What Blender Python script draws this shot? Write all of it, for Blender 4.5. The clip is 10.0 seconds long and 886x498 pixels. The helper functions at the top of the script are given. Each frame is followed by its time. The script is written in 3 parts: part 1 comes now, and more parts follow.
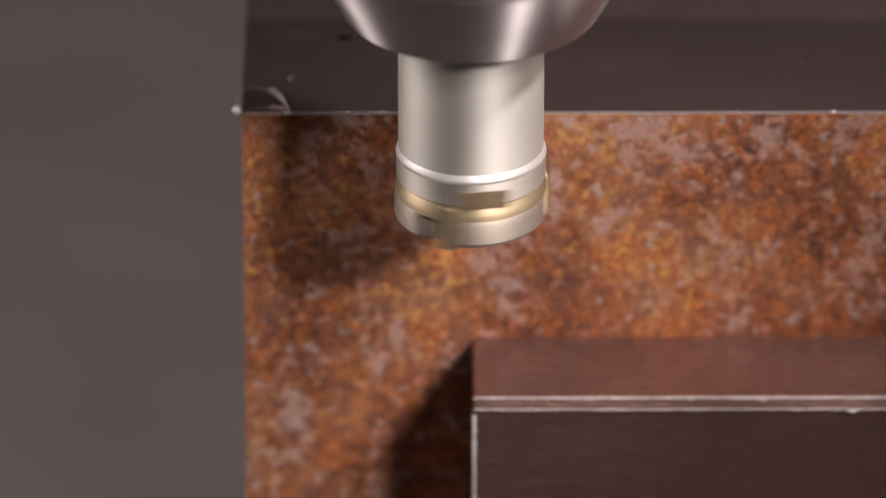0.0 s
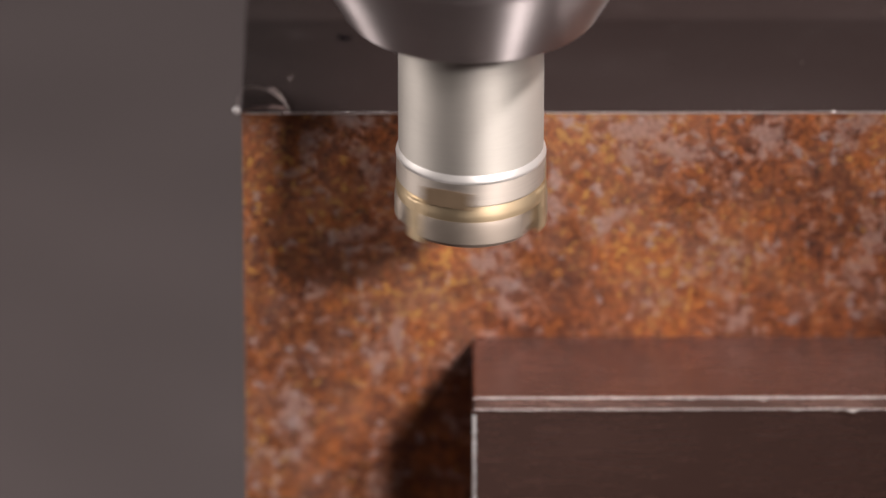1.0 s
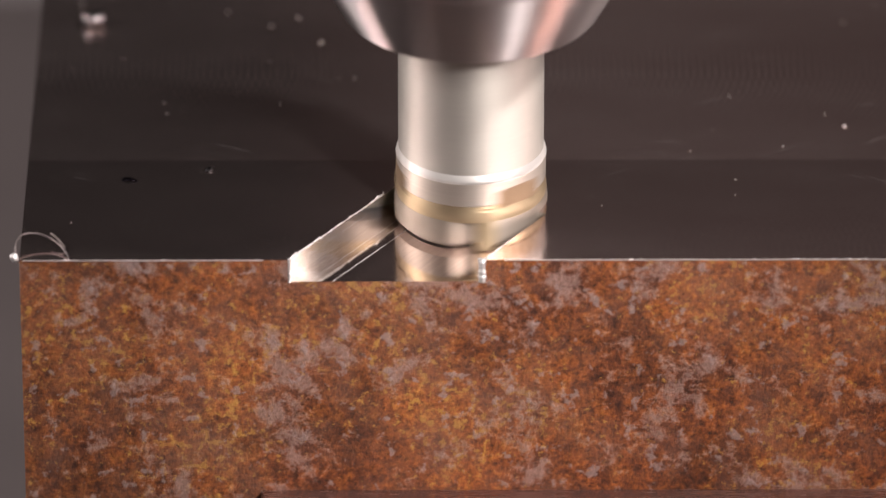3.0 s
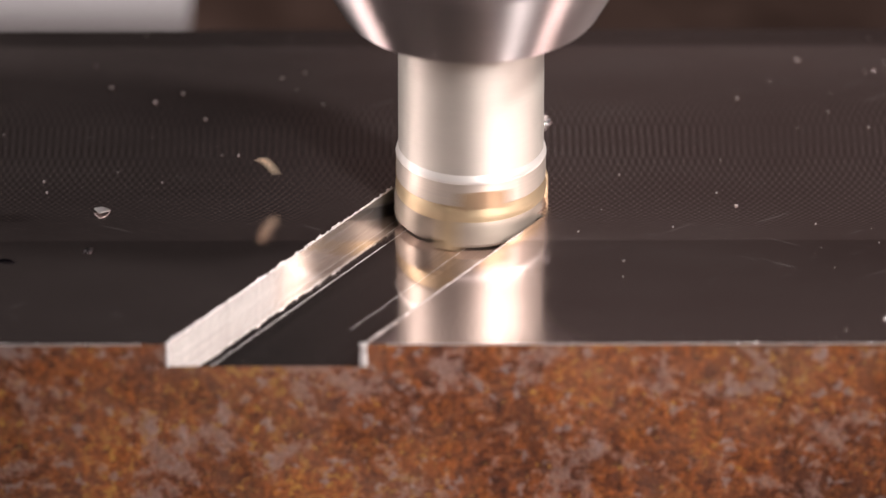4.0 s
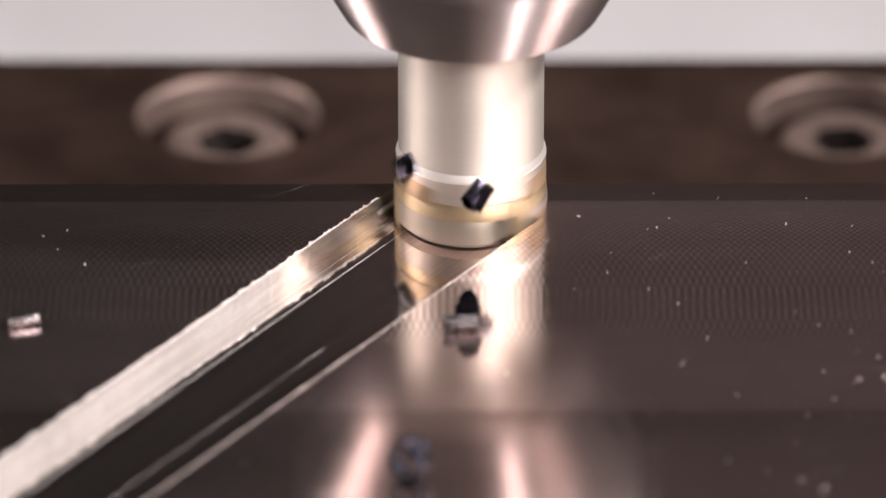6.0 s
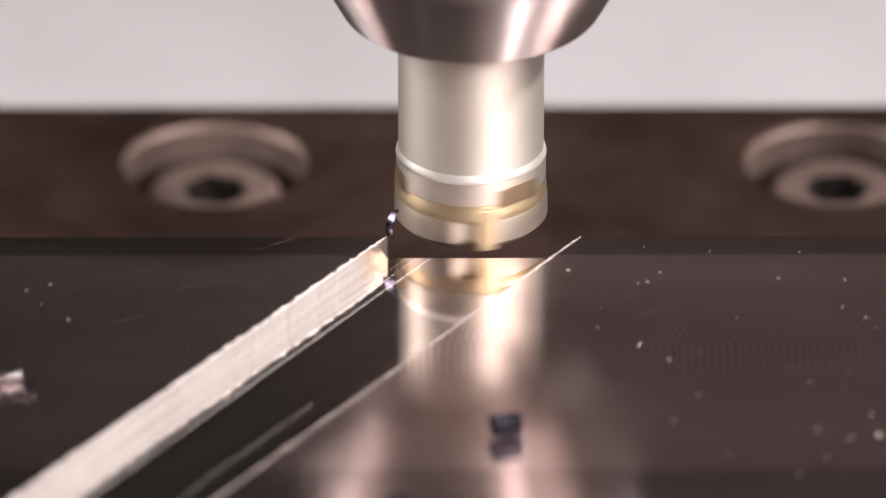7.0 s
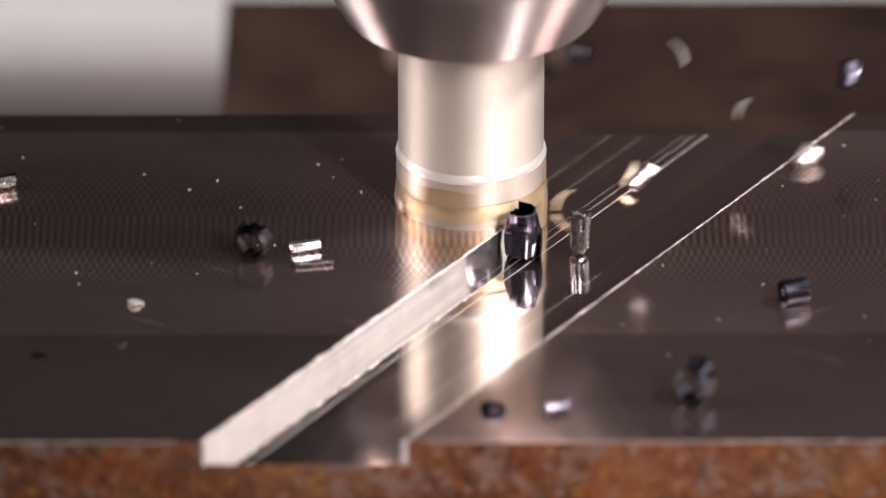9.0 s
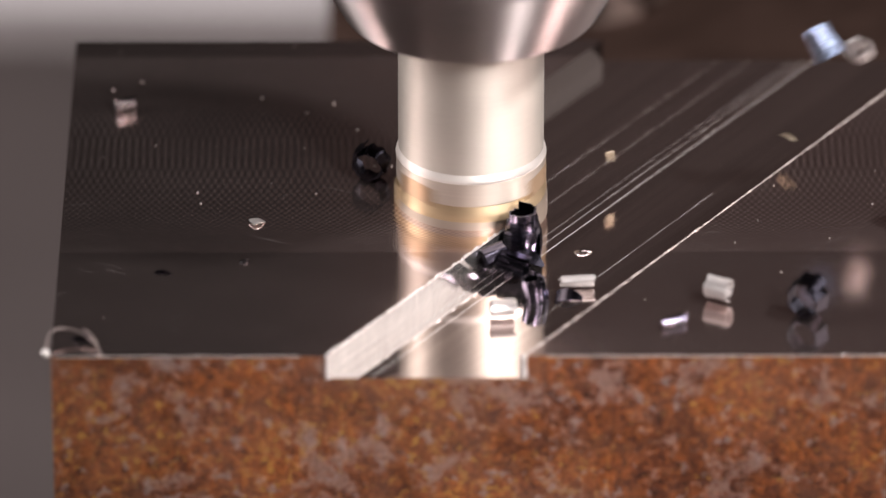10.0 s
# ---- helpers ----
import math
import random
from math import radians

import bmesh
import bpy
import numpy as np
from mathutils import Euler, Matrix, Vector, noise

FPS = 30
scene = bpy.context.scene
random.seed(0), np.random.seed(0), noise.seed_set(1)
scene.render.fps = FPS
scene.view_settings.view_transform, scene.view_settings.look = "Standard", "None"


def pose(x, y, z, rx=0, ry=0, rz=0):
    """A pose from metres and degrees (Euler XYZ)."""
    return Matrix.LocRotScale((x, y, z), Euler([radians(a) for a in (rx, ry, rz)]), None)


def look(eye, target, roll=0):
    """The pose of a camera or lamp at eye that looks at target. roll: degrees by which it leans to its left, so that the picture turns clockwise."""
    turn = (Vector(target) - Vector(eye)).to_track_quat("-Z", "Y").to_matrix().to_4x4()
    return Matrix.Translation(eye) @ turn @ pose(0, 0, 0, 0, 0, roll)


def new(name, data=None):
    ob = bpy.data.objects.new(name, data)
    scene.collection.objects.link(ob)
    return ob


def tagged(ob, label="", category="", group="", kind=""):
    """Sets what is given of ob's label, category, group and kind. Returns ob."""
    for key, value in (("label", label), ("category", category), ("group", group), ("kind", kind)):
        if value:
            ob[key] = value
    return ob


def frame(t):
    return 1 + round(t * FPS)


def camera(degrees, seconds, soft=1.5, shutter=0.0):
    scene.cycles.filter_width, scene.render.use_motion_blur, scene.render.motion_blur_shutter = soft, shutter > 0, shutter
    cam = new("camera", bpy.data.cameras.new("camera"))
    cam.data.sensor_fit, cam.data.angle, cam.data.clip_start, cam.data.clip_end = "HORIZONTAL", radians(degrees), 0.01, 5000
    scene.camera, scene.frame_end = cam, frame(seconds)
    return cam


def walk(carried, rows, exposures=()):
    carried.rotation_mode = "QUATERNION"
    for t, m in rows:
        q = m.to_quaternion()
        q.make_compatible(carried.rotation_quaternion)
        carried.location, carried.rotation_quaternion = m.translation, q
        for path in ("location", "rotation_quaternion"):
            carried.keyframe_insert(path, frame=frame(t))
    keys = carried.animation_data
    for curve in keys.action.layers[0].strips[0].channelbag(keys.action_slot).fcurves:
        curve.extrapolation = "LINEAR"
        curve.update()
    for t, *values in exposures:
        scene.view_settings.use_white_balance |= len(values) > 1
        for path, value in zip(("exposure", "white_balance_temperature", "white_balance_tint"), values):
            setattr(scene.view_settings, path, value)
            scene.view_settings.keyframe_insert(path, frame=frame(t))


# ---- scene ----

# ---------------------------------------------------------------- camera
# The camera and the spindle stand still; the table carries the work past the cutter.
# The cutter's axis is x = 0, y = 0; the work's machined top lies at z = 0.
MM = 0.001
cam = camera(6.0861, 10.0, soft=1.5, shutter=0.18)
CAM_POSE = pose(-7.168 * MM, -1195.397 * MM, 628.651 * MM, 90 - 28.1103, 0.0344, -0.1445)
cam.data.dof.use_dof = True
cam.data.dof.focus_distance = 1.345
cam.data.dof.aperture_fstop = 10.0
walk(cam, [(0.0, CAM_POSE), (10.0, CAM_POSE)])

# ---------------------------------------------------------------- world and lamps
world = bpy.data.worlds.new("workshop")
scene.world = world
world.use_nodes = True
world.node_tree.nodes["Background"].inputs["Color"].default_value = (1.0, 0.93, 0.9, 1)
world.node_tree.nodes["Background"].inputs["Strength"].default_value = 0.03


def area(name, eye, target, sx, sy, watts, colour=(1, 0.905, 0.895)):
    d = bpy.data.lights.new(name, "AREA")
    d.shape, d.size, d.size_y, d.energy, d.color = "RECTANGLE", sx, sy, watts, colour
    ob = new(name, d)
    ob.matrix_basis = look(eye, target)
    return ob


def spot(name, eye, target, degrees, radius, watts, colour=(1, 0.905, 0.895)):
    d = bpy.data.lights.new(name, "SPOT")
    d.spot_size, d.spot_blend, d.shadow_soft_size, d.energy, d.color = radians(degrees), 1.0, radius, watts, colour
    ob = new(name, d)
    ob.matrix_basis = look(eye, target)
    return ob


spot("key_lamp", (0.55, -0.73, 0.79), (-0.012, 0.02, 0.004), 12, 0.07, 34.0)
area("high_lamp", (0.78, -0.14, 0.95), (0, 0.12, -0.05), 0.10, 0.10, 21.0)
spot("front_lamp", (0.55, -0.85, 0.62), (-0.015, 0.02, -0.004), 11, 0.07, 70.0)
area("side_lamp", (-0.85, 0.05, 0.46), (0, 0.0, 0.02), 0.22, 0.5, 8.5)
area("soft_panel", (0.92, 0.40, 0.50), (0, 0.02, 0), 0.70, 0.56, 1.4, (1, 0.96, 0.945))
scene.view_settings.exposure = 0.0


# ---------------------------------------------------------------- materials
def material(name):
    m = bpy.data.materials.new(name)
    m.use_nodes = True
    t = m.node_tree
    return m, t, t.nodes["Principled BSDF"]


def node(t, kind, **values):
    n = t.nodes.new(kind)
    for key, value in values.items():
        n.inputs[key.replace("_", " ")].default_value = value
    return n


def coords(t, scale=(1, 1, 1), rot=(0, 0, 0)):
    c = t.nodes.new("ShaderNodeTexCoord")
    mp = t.nodes.new("ShaderNodeMapping")
    mp.inputs["Scale"].default_value = scale
    mp.inputs["Rotation"].default_value = rot
    t.links.new(c.outputs["Object"], mp.inputs["Vector"])
    return mp.outputs["Vector"]


def noise_tex(t, vec, scale, detail=4.0, rough=0.6, distortion=0.0):
    n = node(t, "ShaderNodeTexNoise", Scale=scale, Detail=detail, Roughness=rough, Distortion=distortion)
    t.links.new(vec, n.inputs["Vector"])
    return n.outputs["Fac"]


def ramp(t, fac, *stops):
    r = t.nodes.new("ShaderNodeValToRGB")
    e = r.color_ramp.elements
    while len(e) < len(stops):
        e.new(0.5)
    for el, (p, c) in zip(e, stops):
        el.position = p
        el.color = (c, c, c, 1) if isinstance(c, (int, float)) else (*c, 1)
    t.links.new(fac, r.inputs["Fac"])
    return r.outputs["Color"]


def mixed(t, fac, a, b, kind="MIX"):
    m = t.nodes.new("ShaderNodeMix")
    m.data_type, m.blend_type = "RGBA", kind
    for src, i in ((fac, 0), (a, 6), (b, 7)):
        if isinstance(src, (int, float)):
            m.inputs[i].default_value = src if i == 0 else (src, src, src, 1)
        elif isinstance(src, tuple):
            m.inputs[i].default_value = (*src, 1)
        else:
            t.links.new(src, m.inputs[i])
    return m.outputs[2]


def bump(t, bsdf, height, strength, distance):
    b = node(t, "ShaderNodeBump", Strength=strength, Distance=distance)
    t.links.new(height, b.inputs["Height"])
    last = bsdf.inputs["Normal"].links
    if last:
        t.links.new(last[0].from_socket, b.inputs["Normal"])
    t.links.new(b.outputs["Normal"], bsdf.inputs["Normal"])


def steel(name, colour, rough, grain=(1, 1, 1), spread=0.06, scale=900, bumps=0.0, metal=1.0, scratched=0.0):
    """Bare metal with a fine directional grain and cloudy changes of gloss."""
    m, t, b = material(name)
    fine = noise_tex(t, coords(t, grain), scale, 5)
    cloud = noise_tex(t, coords(t), 45, 3)
    b.inputs["Metallic"].default_value = metal
    b.inputs["Roughness"].default_value = rough
    both = mixed(t, 0.5, fine, cloud)
    t.links.new(ramp(t, both, (0.3, max(0.02, rough - spread)), (0.7, rough + spread)), b.inputs["Roughness"])
    lo, hi = tuple(c * 0.82 for c in colour), tuple(min(1, c * 1.12) for c in colour)
    t.links.new(ramp(t, both, (0.3, lo), (0.7, hi)), b.inputs["Base Color"])
    if bumps:
        bump(t, b, fine, bumps, 0.00005)
    if scratched:
        base = b.inputs["Base Color"].links[0].from_socket
        for rot, cut in ((0.02, 0.68), (0.35, 0.72)):
            line = ramp(t, noise_tex(t, coords(t, (70, 3800, 3800), (rot, rot, rot)), 1.0, 2), (cut, 0.0), (cut + 0.03, scratched))
            base = mixed(t, line, base, tuple(min(1, c * 2.2) for c in colour))
        t.links.new(base, b.inputs["Base Color"])
    return m


def turned(m, amount):
    """Circular turning marks, which draw highlights out along the axis."""
    t = m.node_tree
    b = t.nodes["Principled BSDF"]
    b.inputs["Anisotropic"].default_value = amount
    b.inputs["Anisotropic Rotation"].default_value = 0.25
    g = t.nodes.new("ShaderNodeTangent")
    g.direction_type, g.axis = "RADIAL", "Z"
    t.links.new(g.outputs["Tangent"], b.inputs["Tangent"])
    return m


def calc(t, op, a, b=0.0):
    n = t.nodes.new("ShaderNodeMath")
    n.operation = op
    for i, src in ((0, a), (1, b)):
        if isinstance(src, (int, float)):
            n.inputs[i].default_value = src
        else:
            t.links.new(src, n.inputs[i])
    return n.outputs[0]


def plan(t):
    sep = t.nodes.new("ShaderNodeSeparateXYZ")
    t.links.new(coords(t), sep.inputs[0])
    return sep.outputs["X"], sep.outputs["Y"]


LANE, MILL, FEED = 0.0346, 0.0368, 0.0012      # half a lane, the face mill's radius, its feed a tooth


def faced_top():
    """The machined top: three face-milled lanes with the crossing arcs that the face mill left at each tooth's feed."""
    m, t, b = material("face_milled_steel")
    cloud = noise_tex(t, coords(t, (0.6, 1.6, 1)), 30, 4)
    fine = noise_tex(t, coords(t, (1, 6, 1)), 700, 3)
    both = mixed(t, 0.35, cloud, fine)
    x, y = plan(t)
    rear, front = calc(t, "GREATER_THAN", y, 3 * LANE), calc(t, "LESS_THAN", y, LANE)
    axis = calc(t, "MULTIPLY", calc(t, "ADD", 1.0, calc(t, "SUBTRACT", rear, front)), 2 * LANE)
    d = calc(t, "SUBTRACT", y, axis)
    reach = calc(t, "SQRT", calc(t, "MAXIMUM", calc(t, "SUBTRACT", MILL * MILL, calc(t, "MULTIPLY", d, d)), 0.0))
    wander = calc(t, "MULTIPLY", noise_tex(t, coords(t), 60, 2), 0.0009)
    patch = ramp(t, noise_tex(t, coords(t), 20, 2), (0.38, 0.35), (0.60, 0.95))
    other = mixed(t, 0.9, ramp(t, noise_tex(t, coords(t, (1, 1, 1), (0, 0, 1.1)), 26, 2), (0.42, 0.1), (0.60, 0.9)), patch)
    marks = 0.0
    for sign, where in (("SUBTRACT", patch), ("ADD", other)):
        u = calc(t, "ADD", calc(t, sign, x, reach), wander)
        w = calc(t, "SINE", calc(t, "MULTIPLY", u, 2 * math.pi / FEED))
        marks = calc(t, "ADD", marks, calc(t, "MULTIPLY", w, where))
    keep = calc(t, "SUBTRACT", 1.0, calc(t, "MULTIPLY", front, 0.86))
    marks = calc(t, "MULTIPLY", marks, keep)
    metal = 0.981
    # Each lane's reflected gradient, put into the base colour.
    lane_sheen = ramp(t, scaled(t, y, 9.0), (0.0, 1.0), (0.3113, 0.74), (0.3115, 1.0), (0.60, 0.90), (0.82, 0.94), (0.87, 1.08), (0.9335, 1.12), (0.934, 0.66))
    base = mixed(t, 1.0, ramp(t, both, (0.3, (0.69, 0.555, 0.53)), (0.7, (0.89, 0.75, 0.72))), lane_sheen, "MULTIPLY")
    # The arcs are real marks; their glints are painted into the colour too.
    base = mixed(t, 1.0, base, ramp(t, calc(t, "ADD", calc(t, "MULTIPLY", marks, 0.25), 0.5), (0.0, 0.62), (0.5, 1.0), (1.0, 1.6)), "MULTIPLY")
    for turn, cut in ((0.6, 0.70), (-0.5, 0.71), (0.15, 0.73)):
        u = calc(t, "ADD", calc(t, "MULTIPLY", x, math.cos(turn)), calc(t, "MULTIPLY", y, math.sin(turn)))
        v = calc(t, "SUBTRACT", calc(t, "MULTIPLY", y, math.cos(turn)), calc(t, "MULTIPLY", x, math.sin(turn)))
        c = t.nodes.new("ShaderNodeCombineXYZ")
        t.links.new(calc(t, "MULTIPLY", u, 60.0), c.inputs[0])
        t.links.new(calc(t, "MULTIPLY", v, 2600.0), c.inputs[1])
        line = ramp(t, noise_tex(t, c.outputs[0], 1.0, 2), (cut, 0.0), (cut + 0.03, 0.6))
        base = mixed(t, line, base, (0.95, 0.86, 0.83))
        metal = calc(t, "SUBTRACT", metal, calc(t, "MULTIPLY", line, 0.12))
    t.links.new(metal, b.inputs["Metallic"])
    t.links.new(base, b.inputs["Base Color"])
    rough = calc(t, "ADD", ramp(t, both, (0.3, 0.08), (0.7, 0.23)), calc(t, "MULTIPLY", front, -0.03))
    t.links.new(calc(t, "MAXIMUM", rough, 0.05), b.inputs["Roughness"])
    bump(t, b, marks, 0.10, 0.00003)
    return m


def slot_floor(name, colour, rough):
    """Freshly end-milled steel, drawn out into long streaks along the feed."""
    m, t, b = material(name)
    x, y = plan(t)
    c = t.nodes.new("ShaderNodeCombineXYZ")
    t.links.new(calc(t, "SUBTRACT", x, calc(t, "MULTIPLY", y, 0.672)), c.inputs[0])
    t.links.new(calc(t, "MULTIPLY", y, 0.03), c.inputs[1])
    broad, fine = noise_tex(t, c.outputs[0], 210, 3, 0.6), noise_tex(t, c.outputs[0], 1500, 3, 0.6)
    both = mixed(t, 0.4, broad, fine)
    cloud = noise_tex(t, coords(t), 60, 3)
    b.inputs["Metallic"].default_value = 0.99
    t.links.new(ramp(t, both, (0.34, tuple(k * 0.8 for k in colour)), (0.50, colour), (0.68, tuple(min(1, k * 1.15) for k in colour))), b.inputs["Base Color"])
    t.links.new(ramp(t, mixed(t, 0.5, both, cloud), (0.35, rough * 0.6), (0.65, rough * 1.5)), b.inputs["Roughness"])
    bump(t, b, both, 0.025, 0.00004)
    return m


def scaled(t, value, k):
    n = t.nodes.new("ShaderNodeMath")
    n.operation = "MULTIPLY"
    n.inputs[1].default_value = k
    t.links.new(value, n.inputs[0])
    return n.outputs[0]


def rusty():
    """Mill scale and rust: grey flakes of scale left between orange, ochre and dark brown rust."""
    m, t, b = material("rusted_mill_scale")
    v = coords(t)
    big = noise_tex(t, v, 82, 6, 0.62, 0.2)
    mid = noise_tex(t, v, 340, 8, 0.74, 0.3)
    fine = noise_tex(t, v, 950, 5, 0.7)
    broad = noise_tex(t, v, 26, 3, 0.5)
    tone = mixed(t, 0.32, mid, broad)
    rust = ramp(t, tone, (0.35, (0.040, 0.014, 0.009)), (0.44, (0.13, 0.038, 0.014)), (0.52, (0.26, 0.078, 0.019)), (0.60, (0.39, 0.145, 0.030)), (0.69, (0.58, 0.29, 0.06)))
    rust = mixed(t, 0.8, rust, ramp(t, fine, (0.34, 0.15), (0.64, 1.7)), "MULTIPLY")
    stain = ramp(t, noise_tex(t, v, 48, 4, 0.6, 0.8), (0.36, 0.62), (0.58, 1.15))
    rust = mixed(t, 1.0, rust, stain, "MULTIPLY")
    ochre = ramp(t, mixed(t, 0.35, noise_tex(t, v, 520, 5, 0.7), broad), (0.545, 0.0), (0.60, 0.85))
    rust = mixed(t, ochre, rust, (0.62, 0.32, 0.055))
    haze = ramp(t, mixed(t, 0.5, noise_tex(t, v, 130, 5, 0.65), broad), (0.44, 0.0), (0.60, 0.55))
    rust = mixed(t, haze, rust, (0.19, 0.095, 0.068))
    scale = ramp(t, mixed(t, 0.5, mid, fine), (0.36, (0.16, 0.082, 0.060)), (0.64, (0.40, 0.265, 0.23)))
    mask = ramp(t, mixed(t, 0.42, big, mid), (0.527, 0.0), (0.587, 0.8))
    chips = ramp(t, noise_tex(t, v, 300, 5, 0.6, 0.2), (0.585, 0.0), (0.64, 0.6))
    pits = ramp(t, noise_tex(t, v, 900, 2, 0.5), (0.68, 0.0), (0.73, 0.7))
    face = mixed(t, chips, mixed(t, mask, rust, scale), (0.34, 0.255, 0.24))
    t.links.new(mixed(t, pits, face, (0.035, 0.018, 0.013)), b.inputs["Base Color"])
    t.links.new(ramp(t, mask, (0.0, 0.82), (1.0, 0.5)), b.inputs["Roughness"])
    b.inputs["Specular IOR Level"].default_value = 0.35
    bump(t, b, mixed(t, 0.5, mid, fine), 0.85, 0.0006)
    bump(t, b, mask, 0.35, 0.0003)
    bump(t, b, chips, 0.3, 0.0003)
    return m


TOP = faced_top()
FLOOR = slot_floor("fresh_milled_floor", (0.80, 0.70, 0.67), 0.085)
# Shoulder copy whose base colour holds the dark surroundings it mirrors.
SHADED_WALL = slot_floor("shaded_shoulder", (0.075, 0.062, 0.058), 0.16)
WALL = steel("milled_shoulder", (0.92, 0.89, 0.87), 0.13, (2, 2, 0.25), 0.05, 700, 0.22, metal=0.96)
RUST = rusty()
SAWN = steel("sawn_dark_steel", (0.24, 0.21, 0.20), 0.5, (1, 1, 6), 0.1, 500, 0.3)
JAW = steel("ground_jaw_steel", (0.29, 0.17, 0.14), 0.26, (0.3, 4, 4), 0.08, 500, 0.15, metal=0.86, scratched=0.8)
JAW_EDGE = steel("bright_worn_edge", (0.80, 0.75, 0.72), 0.38, (0.4, 3, 3), 0.1, 600, 0.3)
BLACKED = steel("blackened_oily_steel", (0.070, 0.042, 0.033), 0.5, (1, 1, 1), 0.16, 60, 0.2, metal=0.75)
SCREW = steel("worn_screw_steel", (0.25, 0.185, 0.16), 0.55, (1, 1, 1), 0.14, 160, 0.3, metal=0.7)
SOCKET = steel("black_socket_steel", (0.03, 0.024, 0.022), 0.5, (1, 1, 1), 0.1, 400, 0.1, metal=0.5)
NICKEL = turned(steel("nickel_plated_steel", (0.60, 0.57, 0.515), 0.62, (0.1, 0.1, 6), 0.015, 4000, 0.004), 0.55)
WORN = steel("worn_nicked_arris", (0.78, 0.73, 0.70), 0.42, (0.4, 3, 3), 0.1, 600, 0.3, metal=0.66)
POCKET_SHADE = steel("brown_pocket_shade", (0.36, 0.26, 0.165), 0.5, (1, 1, 1), 0.1, 500, 0.2, metal=0.8)
CHIP_BLUE = steel("bright_blue_chip_steel", (0.34, 0.42, 0.60), 0.3, (1, 1, 1), 0.08, 900, 0.1, metal=0.9)
GOLD = turned(steel("coated_carbide", (0.52, 0.41, 0.265), 0.55, (1, 1, 1), 0.05, 700, 0.05), 0.6)
HEAD = turned(steel("oily_head_steel", (0.42, 0.36, 0.30), 0.58, (1, 1, 1), 0.06, 500, 0.05), 0.5)
COLLAR = turned(steel("stained_collar_steel", (0.58, 0.525, 0.46), 0.58, (0.1, 0.1, 6), 0.05, 700, 0.02), 0.65)
BRIGHT_EDGE = steel("bright_bevel_steel", (0.90, 0.87, 0.82), 0.45, (1, 1, 1), 0.05, 700, 0.02, metal=0.85)
CHROME = turned(steel("ground_holder_steel", (0.50, 0.46, 0.455), 0.34, (0.2, 0.2, 5), 0.04, 500, 0.02), 0.8)
NUT = turned(steel("polished_nut_steel", (0.52, 0.475, 0.465), 0.36, (0.1, 0.1, 6), 0.03, 1500, 0.02), 1.0)
BURR = steel("torn_bright_burr", (0.78, 0.76, 0.74), 0.5, (1, 1, 1), 0.1, 1500, 0.6, metal=0.75)
DULL_BURR = steel("dull_rolled_burr", (0.46, 0.41, 0.385), 0.5, (1, 1, 1), 0.14, 700, 0.8, metal=0.8)
CHIP = steel("blued_chip_steel", (0.095, 0.088, 0.118), 0.22, (1, 1, 1), 0.08, 900, 0.1)
CHIP_BRIGHT = steel("bright_chip_steel", (0.40, 0.37, 0.38), 0.26, (1, 1, 1), 0.08, 900, 0.1)
CHIP_PALE = steel("pale_chip_steel", (0.64, 0.62, 0.61), 0.36, (1, 1, 1), 0.08, 900, 0.1, metal=0.7)
CHIP_STRAW = steel("straw_tinted_chip_steel", (0.82, 0.70, 0.52), 0.36, (1, 1, 1), 0.08, 900, 0.1, metal=0.85)


def paint(name, colour, rough):
    m, t, b = material(name)
    n = noise_tex(t, coords(t), 14, 5)
    t.links.new(ramp(t, n, (0.3, tuple(c * 0.85 for c in colour)), (0.7, tuple(min(1, c * 1.08) for c in colour))), b.inputs["Base Color"])
    b.inputs["Roughness"].default_value = rough
    bump(t, b, noise_tex(t, coords(t), 400, 3), 0.1, 0.0002)
    return m


GREY_PAINT = paint("grey_table_paint", (0.098, 0.082, 0.080), 0.6)
WHITE_PAINT = paint("white_cover_paint", (0.88, 0.865, 0.885), 0.5)
MID_TONE_PAINT = paint("light_grey_mid_tone_paint", (0.40, 0.37, 0.37), 0.5)
DARK_WALL = paint("dark_enclosure_paint", (0.021, 0.016, 0.015), 0.7)
# Made-up back wall tones that lighten or darken the milled top's reflection.
PALE_WALL = paint("brown_reflection_paint", (0.076, 0.049, 0.044), 0.7)
BLACK_WALL = paint("black_reflection_paint", (0.009, 0.0065, 0.006), 0.7)

# ---------------------------------------------------------------- builders
ID = Matrix.Identity(4)


def link(name, bm, mats, parent=None, label="", smooth=False, smooth_angle=None):
    me = bpy.data.meshes.new(name)
    bmesh.ops.recalc_face_normals(bm, faces=bm.faces)
    bm.to_mesh(me)
    bm.free()
    for m in (mats if isinstance(mats, (list, tuple)) else [mats]):
        me.materials.append(m)
    if smooth:
        me.shade_smooth()
        if smooth_angle:
            me.set_sharp_from_angle(angle=radians(smooth_angle))
    ob = new(name, me)
    if parent:
        ob.parent = parent
    if label:
        tagged(ob, label)
    return ob


part = link


def empty(name, label, category, group="", kind=""):
    ob = new(name)
    ob.empty_display_size = 0.01
    return tagged(ob, label, category, group, kind)


def prism(bm, poly, z0, z1, mat=0):
    """A closed prism over a plan polygon given in millimetres."""
    lo = [bm.verts.new((x * MM, y * MM, z0 * MM)) for x, y in poly]
    hi = [bm.verts.new((x * MM, y * MM, z1 * MM)) for x, y in poly]
    fs = [bm.faces.new(lo[::-1]), bm.faces.new(hi)]
    n = len(poly)
    for i in range(n):
        fs.append(bm.faces.new((lo[i], lo[(i + 1) % n], hi[(i + 1) % n], hi[i])))
    for f in fs:
        f.material_index = mat
    return fs


